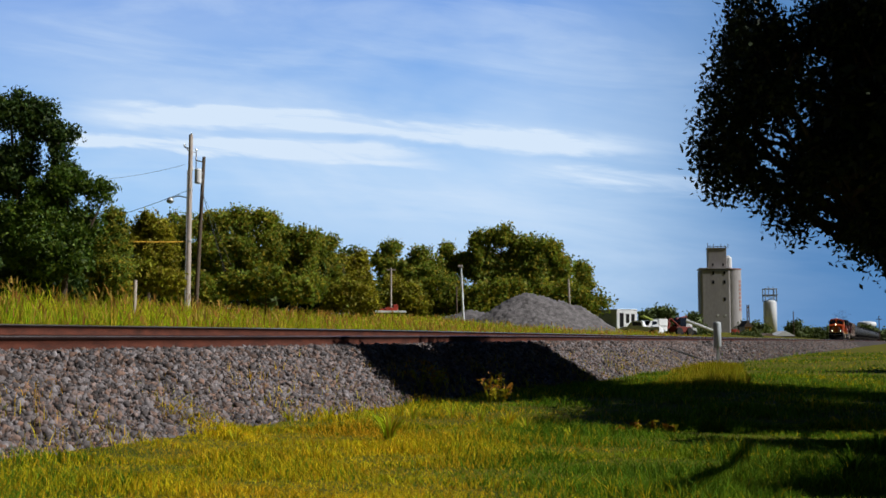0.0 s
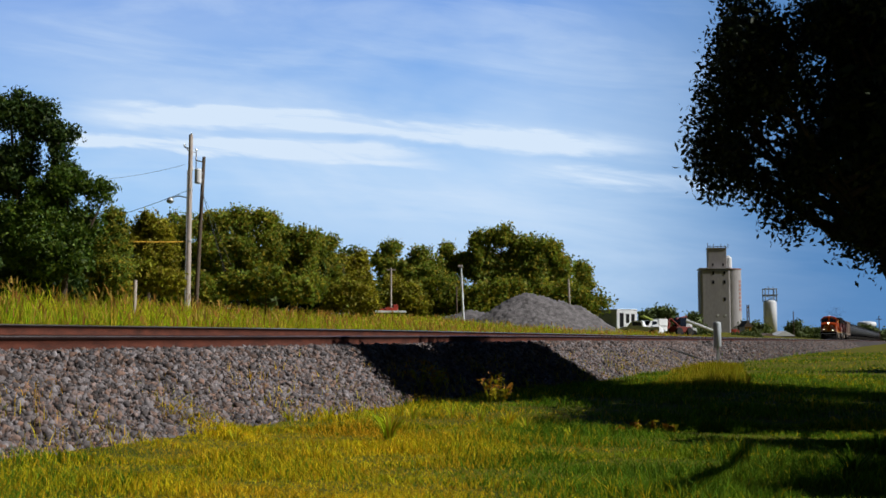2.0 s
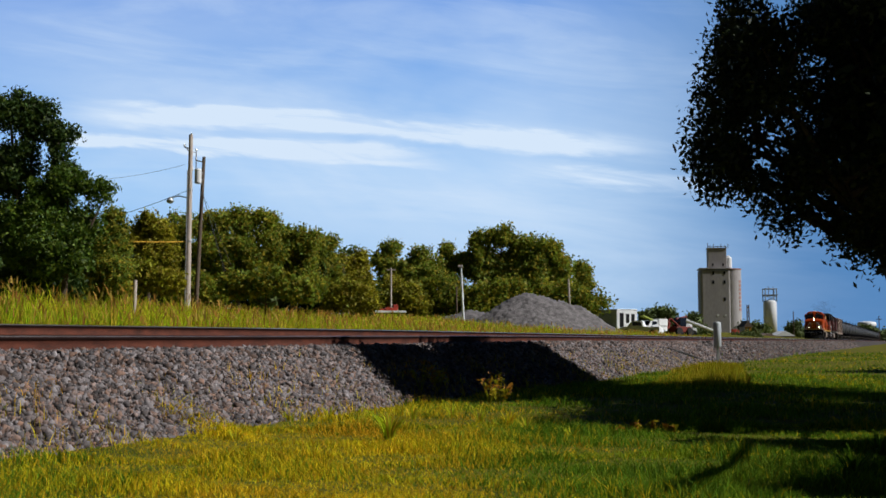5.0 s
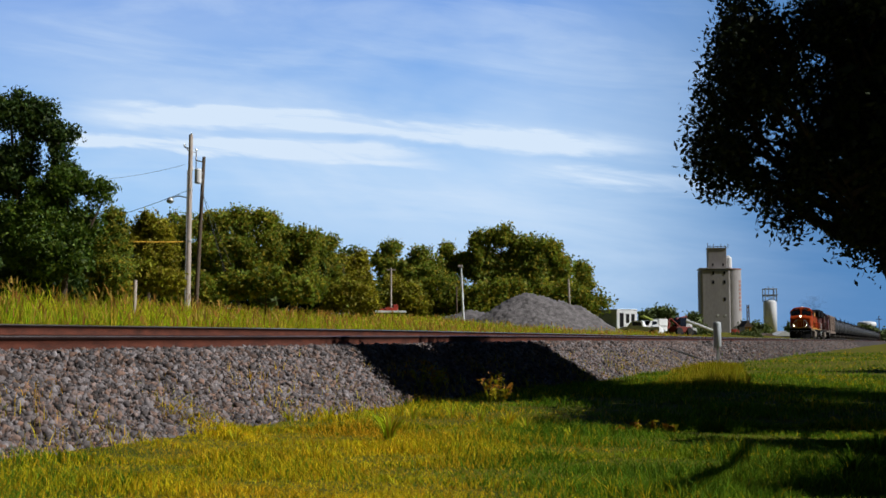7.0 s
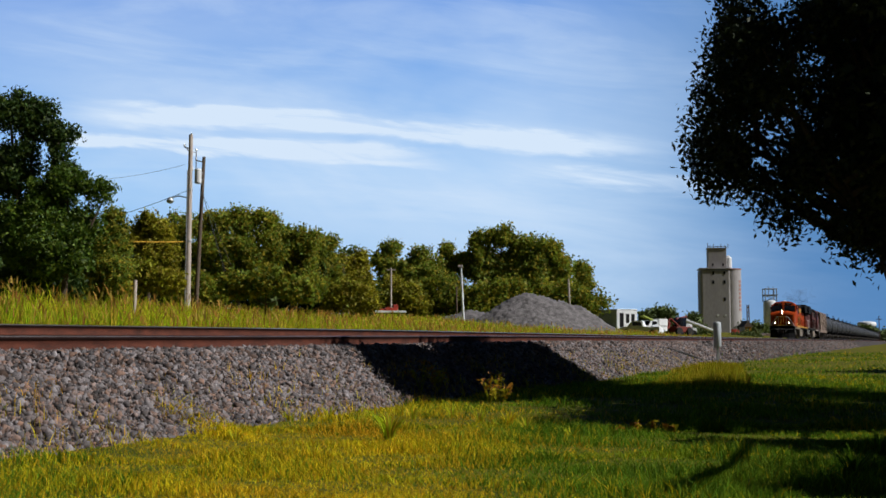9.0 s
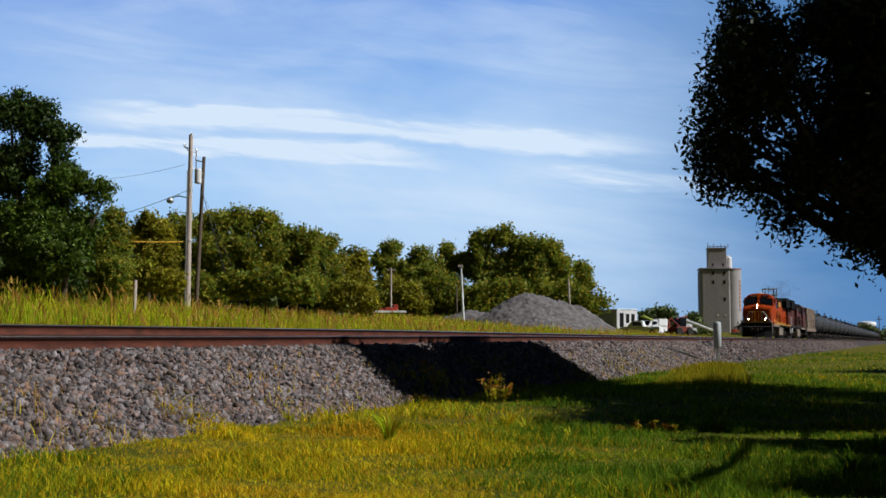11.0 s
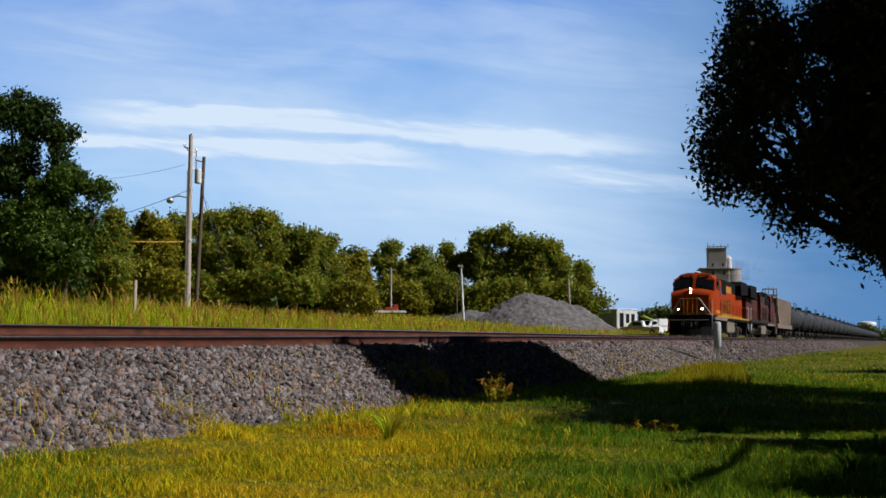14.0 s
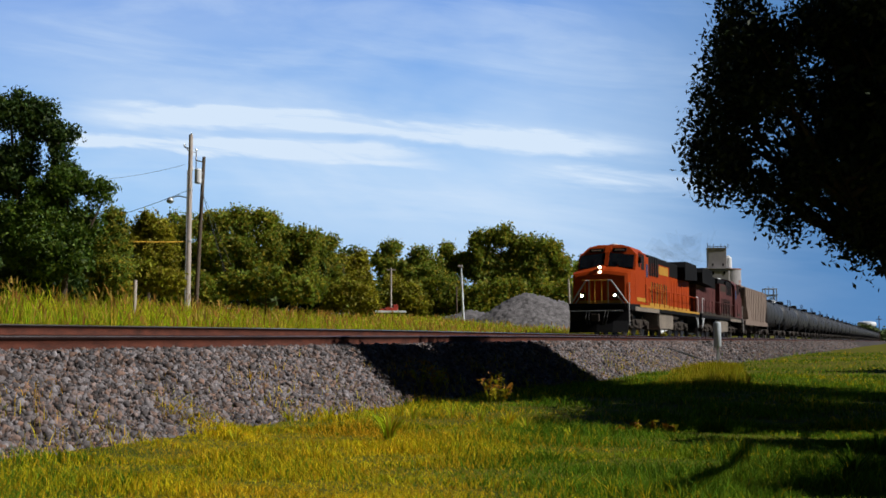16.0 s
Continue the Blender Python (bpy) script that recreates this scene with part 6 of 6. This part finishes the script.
def weed(px, py, h, seed):
    x, y = near_spot(px, py)
    z = max(foot_z(x, y), float(ballast_z(*sq(x, y))))
    r = np.random.default_rng(seed)
    top = empty("weed_plant", pose(x, y, z - 0.03), "yellow-flowering weed growing at the ballast's foot", "weed", "flowering weeds")
    for i in range(7):
        a, l = r.uniform(0, 6.28), h * r.uniform(0.6, 1.05)
        tip = Vector((math.cos(a) * l * 0.45, math.sin(a) * l * 0.45, l))
        mid = tip * 0.5 + Vector((0, 0, l * 0.08))
        part("stem", rods([((0, 0, 0), mid, 0.006, 0.005), (mid, tip, 0.005, 0.003)], 5), M["straw"], top)
        n = 8
        c = np.array([tuple(mid.lerp(tip, u)) for u in r.random(n)]) + r.normal(size=(n, 3)) * (0.02 + 0.05 * h)
        t_ = r.normal(size=(n, 3)) * 0.02
        b = r.normal(size=(n, 3)) * 0.014
        v = np.stack([c - t_, c + b, c + t_, c - b], 1).reshape(-1, 3)
        ob = tagged(new("leaf_spray", mesh_of("leaf_spray", v, np.arange(n * 4).reshape(-1, 4), M["straw"])), kind="stuff")
        ob.parent = top
        n = 5
        c = np.array([tuple(tip)]) + r.normal(size=(n, 3)) * 0.1 * h
        t_ = r.normal(size=(n, 3)) * 0.016
        b = r.normal(size=(n, 3)) * 0.014
        v = np.stack([c - t_, c + b, c + t_, c - b], 1).reshape(-1, 3)
        ob = tagged(new("flower_head", mesh_of("flower_head", v, np.arange(n * 4).reshape(-1, 4), M["flower"])), kind="stuff")
        ob.parent = top


for k, (px, py, h) in enumerate(((745, 708, 0.55), (775, 705, 0.40), (866, 718, 0.46), (884, 722, 0.30), (1092, 764, 0.09), (1118, 762, 0.11), (1150, 760, 0.12), (1182, 762, 0.09))):
    weed(px, py, h, 50 + k)

# straw-coloured weeds at the far end of the slope
n = 9000
ws = rng.uniform(22, 43, n)
wq = 3.7 + 0.14 * (ws - 22) + np.clip(rng.normal(size=n), -1.6, 1.6) * 0.6
wx, wy = ws * ST - wq * CT, ws * CT + wq * ST
wh = (0.14 + 0.26 * rng.random(n)) * (0.6 + 0.4 * np.sin(ws * 0.5) * np.sin(wq * 2 + ws * 0.2))
tagged(blades("straw_weeds", wx, wy, np.maximum(ground_z(ws, wq), ballast_z(ws, wq)) - 0.02, wh, np.full(n, 0.014), M["straw"], 0.7),
       "patch of straw-yellow weeds at the foot of the ballast", "weeds", kind="stuff")

# thin grass creeping into the ballast's foot
n = 9000
ws, wq = rng.uniform(5, 40, n), 6.7 + 1.2 * rng.random(n) ** 2.4
keep = np.sin(ws * 0.9) * np.sin(ws * 2.3 + 1) + rng.random(n) > 0.55
ws, wq = ws[keep], wq[keep]
wx, wy = ws * ST - wq * CT, ws * CT + wq * ST
tagged(blades("creeping_grass", wx, wy, ballast_z(ws, wq) - 0.01, 0.05 + 0.16 * rng.random(len(ws)), np.full(len(ws), 0.009), M["grass"], 0.8),
       "thin straw-green grass growing among the ballast stones", "grass", kind="stuff")

# the stones nearest the camera, one by one
shapes, f = stone_shapes(8)
stone_meshes = [mesh_of("stone", sh * (1 + 0.2 * rng.uniform(-1, 1, 3)), f, M["stone_part"]) for sh in shapes]
for i in range(280):
    s, q = 7.6 + 3.0 * rng.random(), 6.95 + 1.2 * rng.random()
    r = rng.uniform(0.016, 0.038)
    ob = new("stone", stone_meshes[i % 8])
    ob.parent = ballast
    ob.matrix_basis = Matrix.Translation(at(s, q, float(ballast_z(s, q)) + r * 0.45)) @ pose(0, 0, 0, rng.uniform(0, 360), rng.uniform(0, 360), rng.uniform(0, 360)) @ Matrix.Diagonal((r, r, r * 0.85, 1))


# ---- what moves ----
SWAY = ((0.0, 7, 5), (0.5, 3, -1), (1.0, 11, 2), (1.5, 7, 0), (2.0, 0, -3), (2.5, 7, 6), (3.0, 9, 8), (3.5, -2, -1), (4.0, -10, -7), (5.3, 0, 0),
        (6.5, 4, 0), (7.0, -1, -6), (7.5, -3, -5), (8.0, 2, -3), (8.5, -3, -1), (9.0, -4, -6), (10.2, 1, 0), (11.5, -2, 0), (12.0, -3, 4), (12.5, 3, 7),
        (13.0, -8, 9), (13.5, -7, 0), (14.0, 9, 4), (14.5, 4, 0), (15.0, -4, -4), (15.5, 1, 9), (16.0, -4, 1))


def motions():
    # the shade tree's leaves stir in the wind
    walk(shade_crown, [(t, pose(0.008 * a, 0, -0.006 * b, 0, 0.05 * a, 0)) for t, a, b in SWAY])
    for thing, behind, flip, wheels in train:
        walk(thing, [(float(t), ride_pose(behind, float(t), flip)) for t in range(17)])
        for w in wheels:
            base = w.matrix_basis.translation.copy()
            turn = (-1 if flip else 1) * SPEED / base.z
            rows = []
            for k in range(481):
                a = math.degrees(turn * k / 30.0)
                rows.append((k / 30.0, pose(base.x, base.y, base.z, 0, a % 360, 0)))
            walk(w, rows)


motions()
